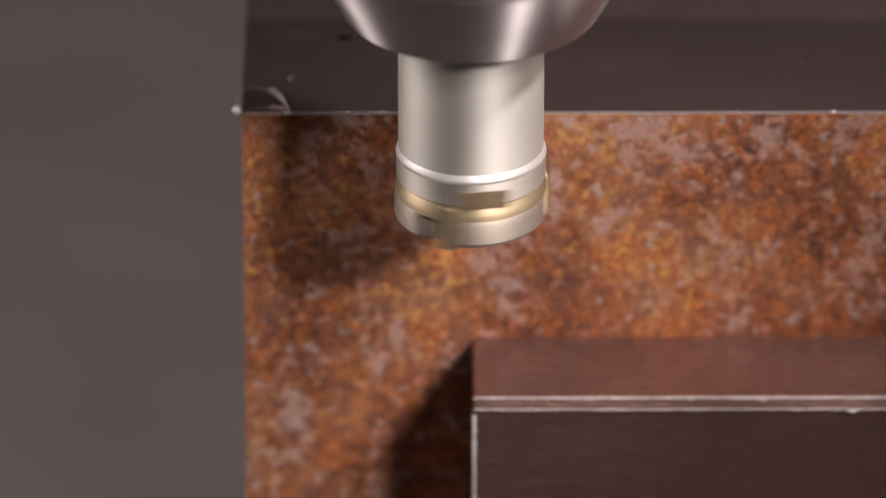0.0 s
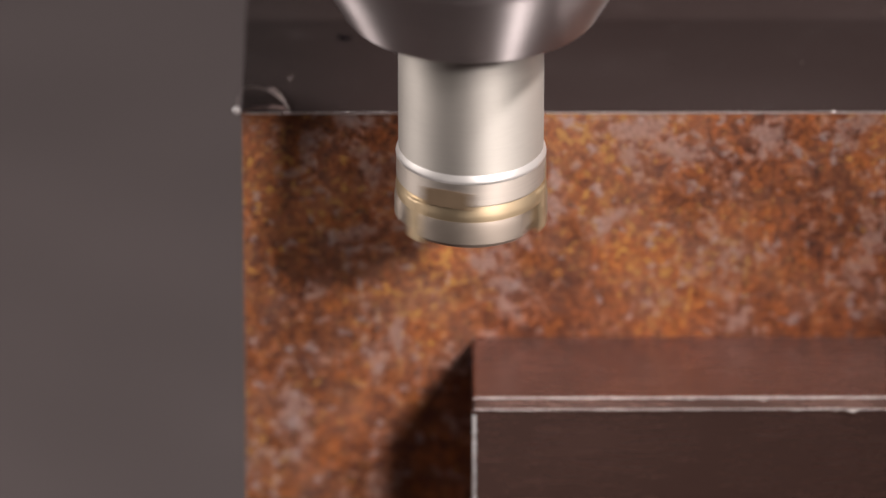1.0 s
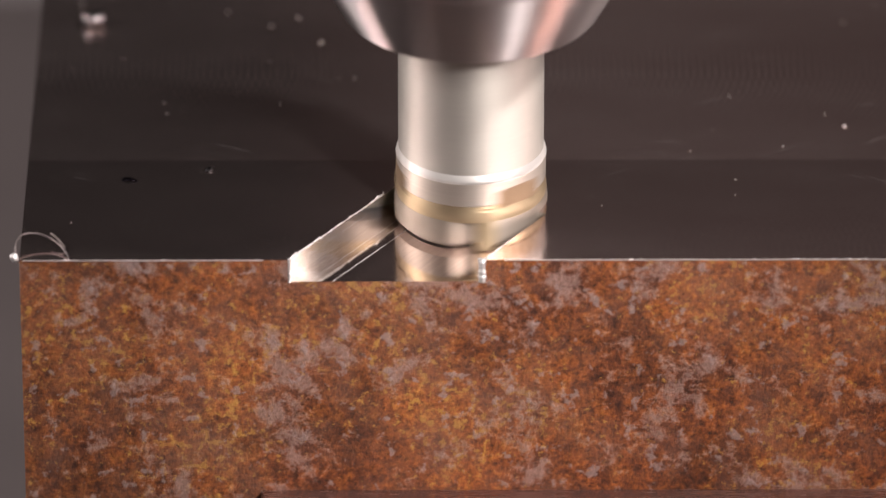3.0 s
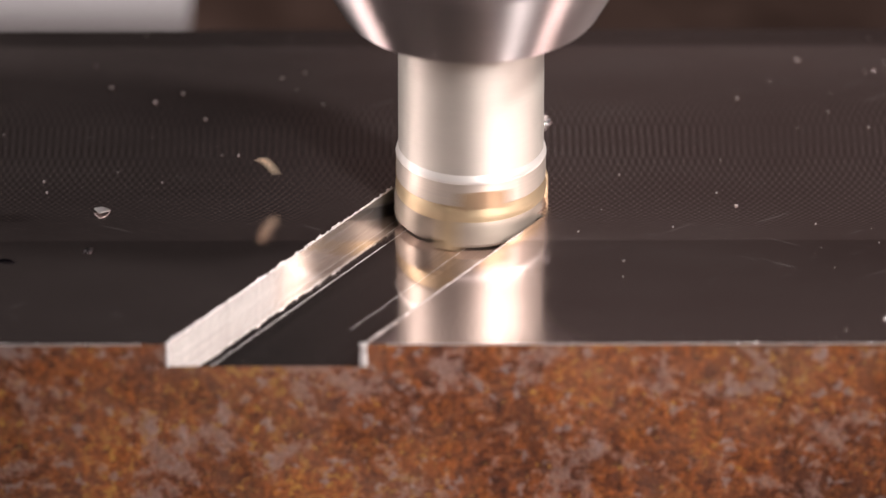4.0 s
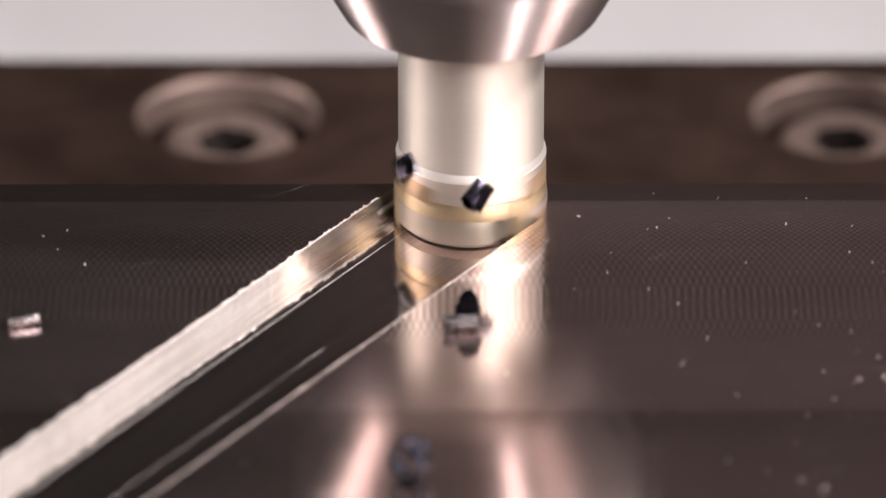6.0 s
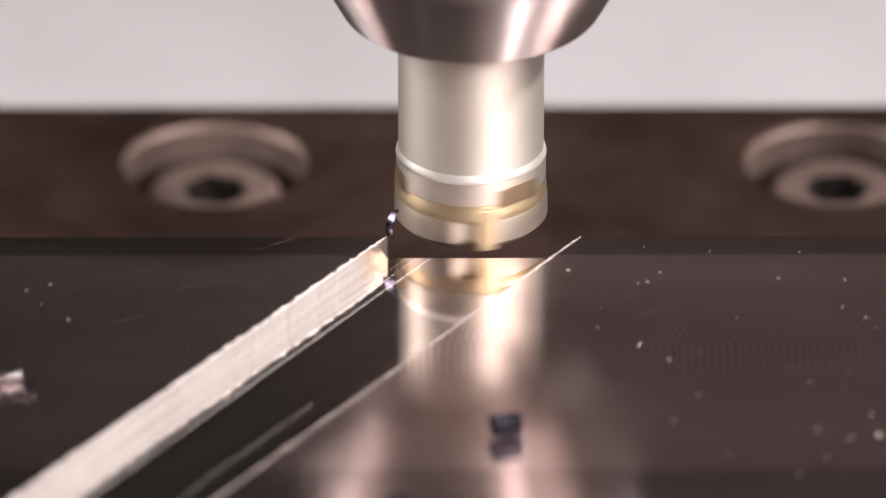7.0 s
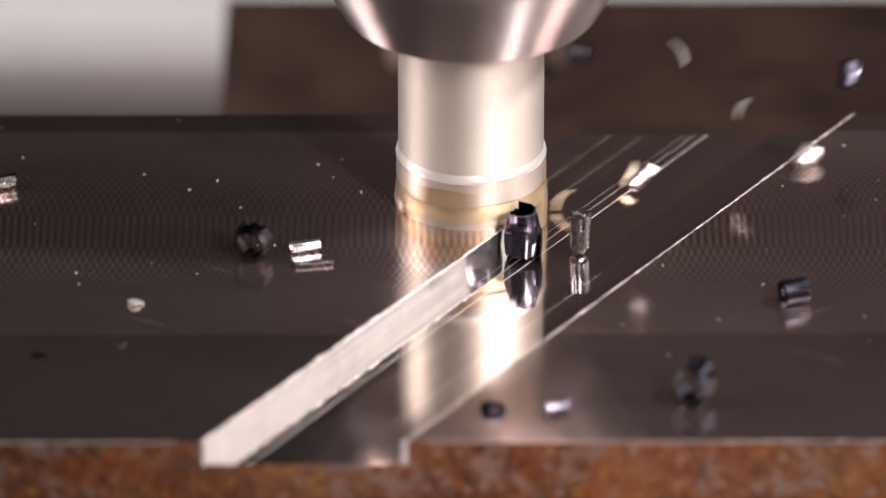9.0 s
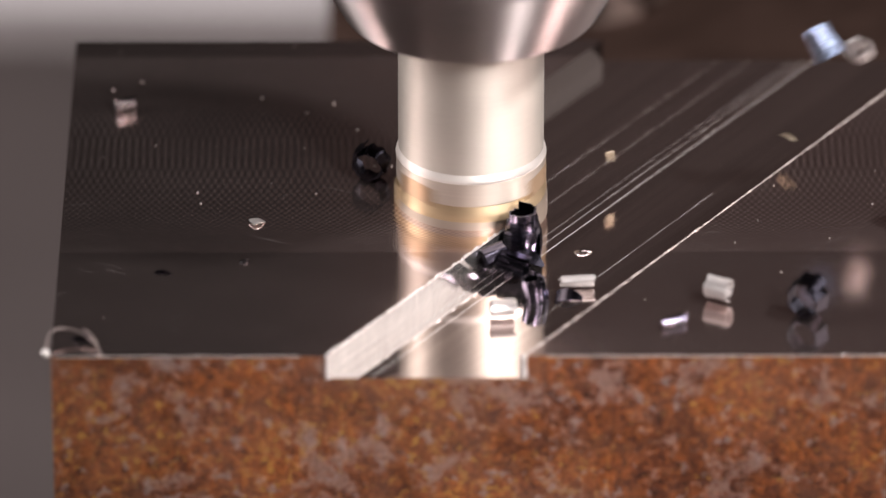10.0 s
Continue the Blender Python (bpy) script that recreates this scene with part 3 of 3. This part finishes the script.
def tool_holder():
    thing = empty("tool_holder", "ground steel collet holder with tapered slotted nut, spinning", "tool holder")
    bm = bmesh.new()
    lathe(bm, [(11.9, 35.8), (19.4, 34.1), (20.4, 34.2), (20.9, 34.8), (27.9, 47.5), (28.3, 48.4), (28.4, 48.7), (0, 48.7)], 128)
    link("nut", bm, NUT, thing, smooth=True, smooth_angle=12)
    bm = bmesh.new()
    lathe(bm, [(11.8, 35.5), (19.3, 33.9), (19.45, 34.05), (11.8, 36.0), (11.8, 35.5)], 96)
    link("collet_face", bm, CHROME, thing, "satin collet face under the nut", smooth=True, smooth_angle=30)
    bm = bmesh.new()
    lathe(bm, [(0, 48.6), (28.4, 48.6), (28.9, 49.4), (28.9, 110), (0, 110)], 96)
    link("body", bm, CHROME, thing, smooth=True, smooth_angle=30)
    return thing


cutter, holder = milling_cutter(), tool_holder()
SPIN = 77.0      # degrees in each thirtieth of a second


# ---------------------------------------------------------------- chips
CHIPS = []       # (thing, rows)
RNG = random.Random(11)


def roll_mesh(radius, turns, width, cone=0.0, thick=0.22, seed=0, opening=0.55):
    """A ribbon of steel rolled up about x, with ragged edges."""
    rng = random.Random(seed)
    bm = bmesh.new()
    n = int(26 * turns) + 4
    p1, p2, cols = rng.uniform(0, 6), rng.uniform(0, 6), 4
    rows = []
    for i in range(n + 1):
        k = i / n
        a = 2 * math.pi * turns * k
        r = radius * (opening + (1 - opening) * k)
        h0, h1 = -width / 2 + rng.uniform(-0.2, 0.2), width / 2 + rng.uniform(-0.2, 0.2)
        shift = cone * k
        rib = 0.05 * radius * math.sin(8.3 * a + p1) + 0.03 * radius * math.sin(14.7 * a + p2) + rng.uniform(-0.02, 0.02) * radius
        ring = []
        for j in range(cols + 1):
            u = j / cols
            ring.append((h0 + (h1 - h0) * u, r + rib * (0.6 + 0.8 * u) + 0.06 * radius * math.sin(3.1 * u + p1)))
        row = []
        for x, rr in ring + [(x, rr - thick) for x, rr in reversed(ring)]:
            row.append(bm.verts.new(((x + shift) * MM, rr * math.cos(a) * MM, rr * math.sin(a) * MM)))
        rows.append(row)
    m = len(rows[0])
    for a, b in zip(rows, rows[1:]):
        for i in range(m):
            j = (i + 1) % m
            bm.faces.new((a[i], a[j], b[j], b[i]))
    bm.faces.new(rows[0])
    bm.faces.new(rows[-1])
    return bm


def flake_mesh(length, width, bend, thick=0.2, seed=0):
    """A short curved flake of steel along x, pointed at one end."""
    rng = random.Random(seed)
    bm = bmesh.new()
    rows, n = [], 12
    for i in range(n + 1):
        k = i / n
        a = bend * (k - 0.5)
        r = length / max(0.05, bend)
        w = width * (1 - 0.75 * k ** 3) / 2 * rng.uniform(0.85, 1.1)
        row = []
        for y, dr in ((-w, 0), (w, 0), (w, -thick), (-w, -thick)):
            row.append(bm.verts.new(((r + dr) * math.sin(a) * MM, y * MM, ((r + dr) * math.cos(a) - r) * MM)))
        rows.append(row)
    for a, b in zip(rows, rows[1:]):
        for i in range(4):
            j = (i + 1) % 4
            bm.faces.new((a[i], a[j], b[j], b[i]))
    bm.faces.new(rows[0])
    bm.faces.new(rows[-1])
    return bm


def chip(bm, mat, label, name="steel_chip"):
    ob = link(name, bm, mat, smooth=True, smooth_angle=45)
    return tagged(ob, label, "metal chip", "milling chips")


HOME = (0.0, 0.0, 0.003)      # chips are born at the cutter


def at(x, y, z, turn):
    return Matrix.Translation((x * MM, y * MM, z * MM)) @ Euler([radians(a) for a in turn]).to_matrix().to_4x4()


def resting(ob, x, y, z, turn, land=None, leave=None):
    """A chip that lies on the work at (x, y) from the time it lands; before that it flies out from the cutter."""
    here = at(x, y, z, turn)
    rows = []
    if land is None:
        rows = [(t, travel(t) @ here) for t in TIMES]
    else:
        t0 = land - 0.35
        back = tuple(a + b for a, b in zip(turn, (60, -50, 40)))
        seed = Matrix.Translation(HOME) @ Euler([radians(a) for a in back]).to_matrix().to_4x4()
        rows = [(0.0, seed), (t0, seed)]
        end = (travel(land) @ here).translation
        for k in (0.33, 0.66):
            p = Vector(HOME).lerp(end, k) + Vector((0, 0, 0.010 * (1 - (2 * k - 1) ** 2)))
            rows.append((t0 + 0.35 * k, Matrix.Translation(p) @ Euler([radians(a + (1 - k) * (b - a)) for a, b in zip(turn, back)]).to_matrix().to_4x4()))
        last = leave if leave else 10.0
        rows += [(land, travel(land) @ here)] + [(t, travel(t) @ here) for t in TIMES if land + 0.04 < t <= last]
        if leave:
            p = (travel(leave) @ here).translation
            off = [p + Vector((-0.05, -0.02, 0.03)), p + Vector((-0.16, -0.05, -0.02)), p + Vector((-0.22, -0.07, -0.29))]
            for i, q in enumerate(off):
                rows.append((leave + 0.12 * (i + 1), Matrix.Translation(q) @ Euler([radians(a + 35 * (i + 1)) for a in turn]).to_matrix().to_4x4()))
            rows.append((10.0, rows[-1][1]))
    CHIPS.append((ob, rows))


def flying(ob, t, x, y, z, speed=1.0, turn=(20, 30, 40), spin=(60, 40, 50)):
    """A chip thrown from the cutter that passes (x, y, z), in millimetres, at time t and falls away outside."""
    p = Vector((x, y, z)) * MM
    h = Vector((0, 0, -0.002))
    d = p - h
    flight = max(0.1, d.length / (0.32 * speed))
    pose_at = lambda q, k: Matrix.Translation(q) @ Euler([radians(a + k * b) for a, b in zip(turn, spin)]).to_matrix().to_4x4()
    seed = pose_at(Vector(HOME), -1)
    t0 = t - flight
    rows = [(0.0, seed), (max(0.02, t0 - 0.05), seed), (t0, pose_at(h, -1)), (t, pose_at(p, 0))]
    side = Vector((d.x, d.y, 0)).normalized()
    rows.append((t + flight, pose_at(p + d * 0.9 + Vector((0, 0, -0.008)), 1)))
    far = p + side * 0.30
    far.z = -0.298
    rows.append((t + flight + 0.45, pose_at(far, 1.4)))
    rows.append((t + flight + 1.0, pose_at(far, 1.4)))
    rows = [r for r in rows if r[0] < 9.99] + [(10.0, rows[-1][1])] if rows[-1][0] <= 10 else rows
    CHIPS.append((ob, rows))


def standing(ob, x, y, z, turn, t0, t1=None):
    """A curl that the cutter pushes before it, still beneath the spindle."""
    here = at(x, y, z, turn)
    seed = at(0, 0, 3, turn)
    rows = [(0.0, seed), (t0 - 0.12, seed), (t0, here)]
    if t1:
        rows += [(t1, here), (t1 + 0.1, at(x + 130, y - 12, z + 14, tuple(a + 40 for a in turn))), (t1 + 0.4, at(x + 200, y - 30, -298, tuple(a + 80 for a in turn)))]
    rows.append((10.0, rows[-1][1]))
    CHIPS.append((ob, rows))


DARK_LABEL = "small rolled-up blued steel chip lying on the milled top"
BRIGHT_LABEL = "small bright rolled steel chip lying on the milled top"

# chips that come to rest on the work: kind, place, turn, landing, leaving
resting(chip(roll_mesh(0.95, 1.5, 4.6, 0.4, seed=1), CHIP_BRIGHT, BRIGHT_LABEL), 57.8, 62.2, 0.95, (40, 0, 14), 4.30)
resting(chip(roll_mesh(3.0, 1.1, 3.4, 0.8, seed=2, opening=0.8), CHIP, DARK_LABEL), 49.6, 59.6, 3.0, (30, 0, 70), 6.30)
resting(chip(roll_mesh(0.45, 1.3, 5.8, 0.3, seed=3), CHIP_BRIGHT, BRIGHT_LABEL), 59.4, 57.3, 0.45, (80, 0, 8), 6.35)
resting(chip(roll_mesh(1.4, 1.6, 5.0, 0.6, seed=4), CHIP_BRIGHT, BRIGHT_LABEL), 126.4, 60.6, 1.45, (70, 0, 4), 4.25, 6.0)
resting(chip(flake_mesh(4.5, 4.0, 0.7, seed=5), CHIP, DARK_LABEL), 127.9, 61.8, 4.0, (0, -80, 80), 4.28, 6.0)
resting(chip(roll_mesh(3.3, 1.1, 3.6, 0.8, seed=6, opening=0.8), CHIP, DARK_LABEL), 118.6, 12.6, 3.3, (100, 0, 62), 4.85)
resting(chip(roll_mesh(2.2, 1.4, 4.2, 0.6, seed=7), CHIP, DARK_LABEL), 135.2, 44.5, 2.2, (120, 0, 20), 6.25)
resting(chip(roll_mesh(1.3, 1.4, 5.0, 0.4, seed=8), CHIP_BRIGHT, BRIGHT_LABEL), 140.2, 41.2, 1.4, (20, 0, 15), 9.2)
resting(chip(roll_mesh(2.0, 1.3, 3.8, 0.4, seed=9), CHIP_PALE, BRIGHT_LABEL), 104.8, 18.2, 2.4, (150, 0, -28), 9.62)
resting(chip(roll_mesh(0.8, 1.3, 4.2, 0.4, seed=10), CHIP, DARK_LABEL), 97.6, 9.8, 0.85, (0, 0, 30), 8.38)
resting(chip(flake_mesh(4.4, 3.6, 1.4, seed=11), CHIP, DARK_LABEL), 87.8, 9.6, 1.0, (0, 0, 5), 8.36, 9.72)
resting(chip(roll_mesh(1.7, 1.3, 3.8, 0.4, seed=12), CHIP_PALE, BRIGHT_LABEL), 70.6, 19.6, -2.2, (60, 0, 6), 9.44)
resting(chip(roll_mesh(1.2, 1.3, 3.4, 0.4, seed=13), CHIP_BRIGHT, BRIGHT_LABEL), 8.9, 84.2, 1.2, (15, 0, 22))
resting(chip(roll_mesh(2.0, 1.4, 4.2, 0.4, seed=14), CHIP, DARK_LABEL), 75.9, 25.6, -1.9, (0, 80, 12), 9.55)
resting(chip(roll_mesh(1.0, 1.4, 5.2, 0.4, seed=15), CHIP_PALE, BRIGHT_LABEL), 82.6, 29.4, -2.6, (15, 0, 4), 9.7)
resting(chip(flake_mesh(4.6, 3.4, 1.2, seed=16), CHIP, DARK_LABEL), 81.4, 25.6, -2.9, (10, 0, -8), 9.74)
resting(chip(flake_mesh(3.2, 0.8, 1.4, 0.16, seed=17), CHIP_BRIGHT, BRIGHT_LABEL), 84.0, 41.6, -3.4, (0, 0, 8), 9.66)
resting(chip(flake_mesh(2.6, 2.0, 0.8, seed=18), CHIP_PALE, BRIGHT_LABEL), 31.7, 44.6, 0.5, (0, 12, 30), 3.9)
resting(chip(flake_mesh(2.2, 1.0, 1.2, seed=19), CHIP_BRIGHT, BRIGHT_LABEL), 29.8, 31.3, 0.4, (0, 0, 60))
resting(chip(flake_mesh(2.8, 0.9, 1.0, seed=20), CHIP, DARK_LABEL), 16.8, 27.5, 0.4, (0, 0, -14))
resting(chip(flake_mesh(3.4, 0.9, 0.8, seed=21), CHIP, DARK_LABEL), 4.6, 5.2, 0.5, (0, 0, -30), 3.4)

resting(chip(flake_mesh(5.2, 1.8, 1.5, seed=22), CHIP, "thin dark curl of steel hanging at the slot's far corner"), 117.4, 110.2, 2.4, (0, -70, 40), 6.60, 7.32)

# curls pushed along by the cutter on its way back
CURL_LABEL = "tall stepped coil of blued steel chip standing in the slot"
standing(chip(roll_mesh(2.2, 2.4, 4.6, 1.2, seed=31), CHIP_BRIGHT, CURL_LABEL), 8.0, -14.0, -1.4, (0, 90, 20), 7.75, 8.35)
standing(chip(roll_mesh(3.0, 3.4, 4.6, 4.6, seed=32, opening=0.66), CHIP, CURL_LABEL), 8.3, -14.0, 2.9, (0, 90, 20), 8.38)
standing(chip(roll_mesh(1.8, 2.0, 5.6, 1.5, seed=33), CHIP_BRIGHT, CURL_LABEL), 17.4, -12.6, -1.0, (0, -84, 60), 8.75, 9.25)
standing(chip(roll_mesh(2.2, 1.2, 4.6, 0.3, seed=34), CHIP, DARK_LABEL), 6.5, -21.0, -1.6, (30, 10, -25), 9.72)
standing(chip(flake_mesh(5.0, 3.0, 1.0, seed=35), CHIP, DARK_LABEL), 9.6, -20.2, -0.6, (10, 20, -20), 9.8)
standing(chip(roll_mesh(2.0, 1.3, 4.0, 0.3, seed=36), CHIP, DARK_LABEL), 3.2, -18.4, -1.4, (60, -10, 30), 9.76)

# chips in the air: kind (0 roll, 1 thin flake, 2 broad pale flake), size, time, place, speed
FLIGHTS = (
    (0, 1.0, 2.5, -36.2, -30, -22, 1.0), (0, 0.8, 2.5, -60.9, -45, -14, 1.4), (1, 0.9, 2.5, 3.5, -17, -9, 0.6), (1, 0.7, 2.6, 8.0, -17, -8, 0.6),
    (1, 1.0, 4.0, -33, 0, 6, 0.9), (0, 0.8, 3.9, -52, -5, 3, 1.0), (1, 1.0, 4.5, -26.0, 0, 1.6, 1.0), (0, 0.9, 4.5, -46.5, -5, 6, 0.8), (1, 0.8, 4.45, -20, -6, -1, 0.9),
    (0, 0.9, 5.0, -50, 4, 8, 1.0), (1, 0.9, 5.5, -24.1, -15, -3, 1.0), (0, 1.0, 5.5, -53.4, -20, 4.0, 0.9), (1, 1.0, 6.2, -40, 6, 6, 1.0),
    (1, 1.0, 7.5, -51.6, 10, 2.0, 1.2), (1, 0.9, 7.95, -40, 8, 4.5, 1.0), (1, 0.9, 8.0, -58, 8, 4.5, 1.1), (1, 0.9, 8.0, -34, 6, 4.0, 1.0), (1, 0.8, 8.05, -48, 8, 6.0, 1.0),
    (1, 1.0, 8.5, 17.5, 15, 12, 0.8), (1, 0.9, 8.5, 24, 15, 14, 0.9), (0, 1.0, 8.5, 37.5, 12, 4, 0.9), (0, 1.0, 8.5, 55, 15, 13, 1.0), (1, 0.9, 8.52, 44, 10, -1, 0.9),
    (0, 0.9, 9.0, 17.6, 15, 18.1, 0.8), (2, 1.1, 9.0, 34.7, 20, 15.9, 1.0), (2, 0.9, 9.0, 43.7, 10, 10.9, 1.0), (0, 1.0, 9.0, 62.1, 20, 11.4, 1.1), (1, 1.0, 9.0, 26.4, 10, -1.0, 0.9), (0, 0.9, 9.0, 54.9, 10, 1.5, 1.0), (1, 1.1, 9.02, 18.5, 5, 1.0, 0.8), (1, 0.9, 9.03, 25.0, 4, -1.5, 0.8),
    (1, 1.1, 9.5, 36.1, 10, 0.5, 1.0), (0, 1.0, 9.5, 47.6, 15, 8.3, 1.0), (2, 0.7, 9.5, 48.9, 10, 1.5, 1.0), (0, 1.0, 9.5, 60.2, 20, 11.4, 1.1), (1, 1.1, 9.5, 22.9, 10, 20.1, 0.9),
    (0, 1.3, 10.0, 56.8, 10, 22.7, 1.1), (0, 1.2, 10.0, 63.2, 10, 21.1, 1.1), (1, 0.5, 10.0, 22.7, 10, 2.1, 0.9), (1, 0.7, 9.98, 42.4, 10, 4.6, 1.0),
)
for i, (kind, size, t, x, y, z, speed) in enumerate(FLIGHTS):
    turn = tuple(RNG.uniform(-80, 80) for _ in range(3))
    if kind == 1:
        bm, mat, words = flake_mesh(5.4 * size, 0.95 * size, 1.5, 0.16, seed=50 + i), CHIP_STRAW, "small straw-tinted"
    elif kind == 2:
        bm, mat, words = flake_mesh(4.4 * size, 2.4 * size, 1.1, 0.2, seed=50 + i), CHIP_PALE, "broad pale bright"
    else:
        bm = roll_mesh(1.7 * size, 1.3, 4.2 * size, 0.4, seed=50 + i)
        mat, words = ((CHIP_BLUE, "bright blue"), (CHIP_PALE, "pale bright"), (CHIP, "dark blued"))[i % 3 if i > 14 else 2]
    flying(chip(bm, mat, words + " steel chip thrown off by the cutter"), t, x, y, z, speed, turn)


def wire_burr():
    """A thin curl of steel left on the corner of the block."""
    cu = bpy.data.curves.new("wire_curl", "CURVE")
    cu.dimensions, cu.bevel_depth, cu.bevel_resolution = "3D", 0.16 * MM, 2
    for pts in (((-0.6, 0.4, 0.4), (-0.9, 2.5, 1.6), (-0.2, 5.0, 2.2), (2.2, 6.0, 2.0), (5.0, 5.2, 1.4), (7.0, 3.0, 0.8), (7.9, 0.6, 0.2)), ((4.8, 6.0, 1.7), (6.0, 5.0, 1.6), (7.2, 3.4, 0.5))):
        sp = cu.splines.new("NURBS")
        sp.points.add(len(pts) - 1)
        for p, co in zip(sp.points, pts):
            p.co = (co[0] * MM, co[1] * MM, co[2] * MM, 1)
        sp.use_endpoint_u, sp.order_u = True, 4
    src = new("wire_source", cu)
    me = bpy.data.meshes.new_from_object(src.evaluated_get(bpy.context.evaluated_depsgraph_get()))
    bpy.data.objects.remove(src)
    me.materials.append(SAWN)
    ob = tagged(new("wire_burr", me), "thin dark curl of steel wire clinging to the block's corner", "burr")
    bm = bmesh.new()
    bmesh.ops.create_icosphere(bm, subdivisions=2, radius=0.75 * MM)
    for v in bm.verts:
        v.co *= 1 + 0.35 * noise.noise(v.co * 1800)
    knob = link("knob", bm, BURR, ob, "bright torn lump of steel", smooth=True)
    knob.location = (-0.8 * MM, 0.5 * MM, 0.3 * MM)
    return ob


ride(wire_burr())


def steel_flecks():
    """Fine bright specks of steel scattered over the milled top."""
    rng = random.Random(3)
    bm = bmesh.new()
    count = 0
    while count < 130:
        x, y = rng.uniform(1, LENGTH - 1), rng.uniform(1, DEPTH - 1)
        if LEFT_2 - 1 < x - SLOPE * y < RIGHT_1 + 1:
            continue
        count += 1
        r = rng.uniform(0.05, 0.15) if rng.random() < 0.92 else rng.uniform(0.14, 0.22)
        a = rng.uniform(0, math.pi)
        m = Matrix.Translation((x * MM, y * MM, r * 0.5 * MM)) @ Matrix.Rotation(a, 4, "Z") @ Matrix.Diagonal((r * MM * rng.uniform(1, 2.6), r * MM, r * MM, 1))
        bmesh.ops.create_icosphere(bm, subdivisions=1, radius=1.0, matrix=m)
    ob = link("steel_flecks", bm, JAW_EDGE)
    return tagged(ob, "fine bright specks of steel on the milled top", "metal specks", kind="stuff")


ride(steel_flecks())


# ---------------------------------------------------------------- motion
def motions():
    for ob in RIDERS:
        walk(ob, [(t, travel(t)) for t in TIMES])
    for ob, m in SCREWS:
        walk(ob, [(t, travel(t) @ m) for t in TIMES])
    for ob, t in SLICES:
        if t < 0.05 or t > 9.95:
            continue
        y = 0.6 if ob.data.vertices[0].co.y < 0.055 else -0.6
        sunk = Matrix.Translation((0, y * MM, -(CUT + 0.25) * MM))
        a, b = max(0.02, t - 0.02), min(9.98, t + 0.03)
        walk(ob, [(0, ID), (a, ID), (b, sunk), (10, sunk)])
    for ob, up, down in BURRS:
        y = 1.0 if ob.data.vertices[0].co.y < 0.055 else -1.0
        low = Matrix.Translation((0, y * MM, -(CUT + 1.2) * MM))
        rows = [(0, low), (max(0.02, up - 0.02), low), (up + 0.05, ID)]
        if up < 0:
            low = Matrix.Translation((0, 0.6 * MM, -(CUT + 0.4) * MM))
            rows = [(0, ID)]
        if down < 9.9:
            rows += [(down - 0.03, ID), (down + 0.02, low), (10, low)]
        else:
            rows += [(10, ID)]
        walk(ob, rows)
    for ob, rows in CHIPS:
        walk(ob, rows)
    for ob in (cutter, holder):
        walk(ob, [(i / FPS, pose(0, 0, 0, 0, 0, -SPIN * i)) for i in range(301)])


motions()
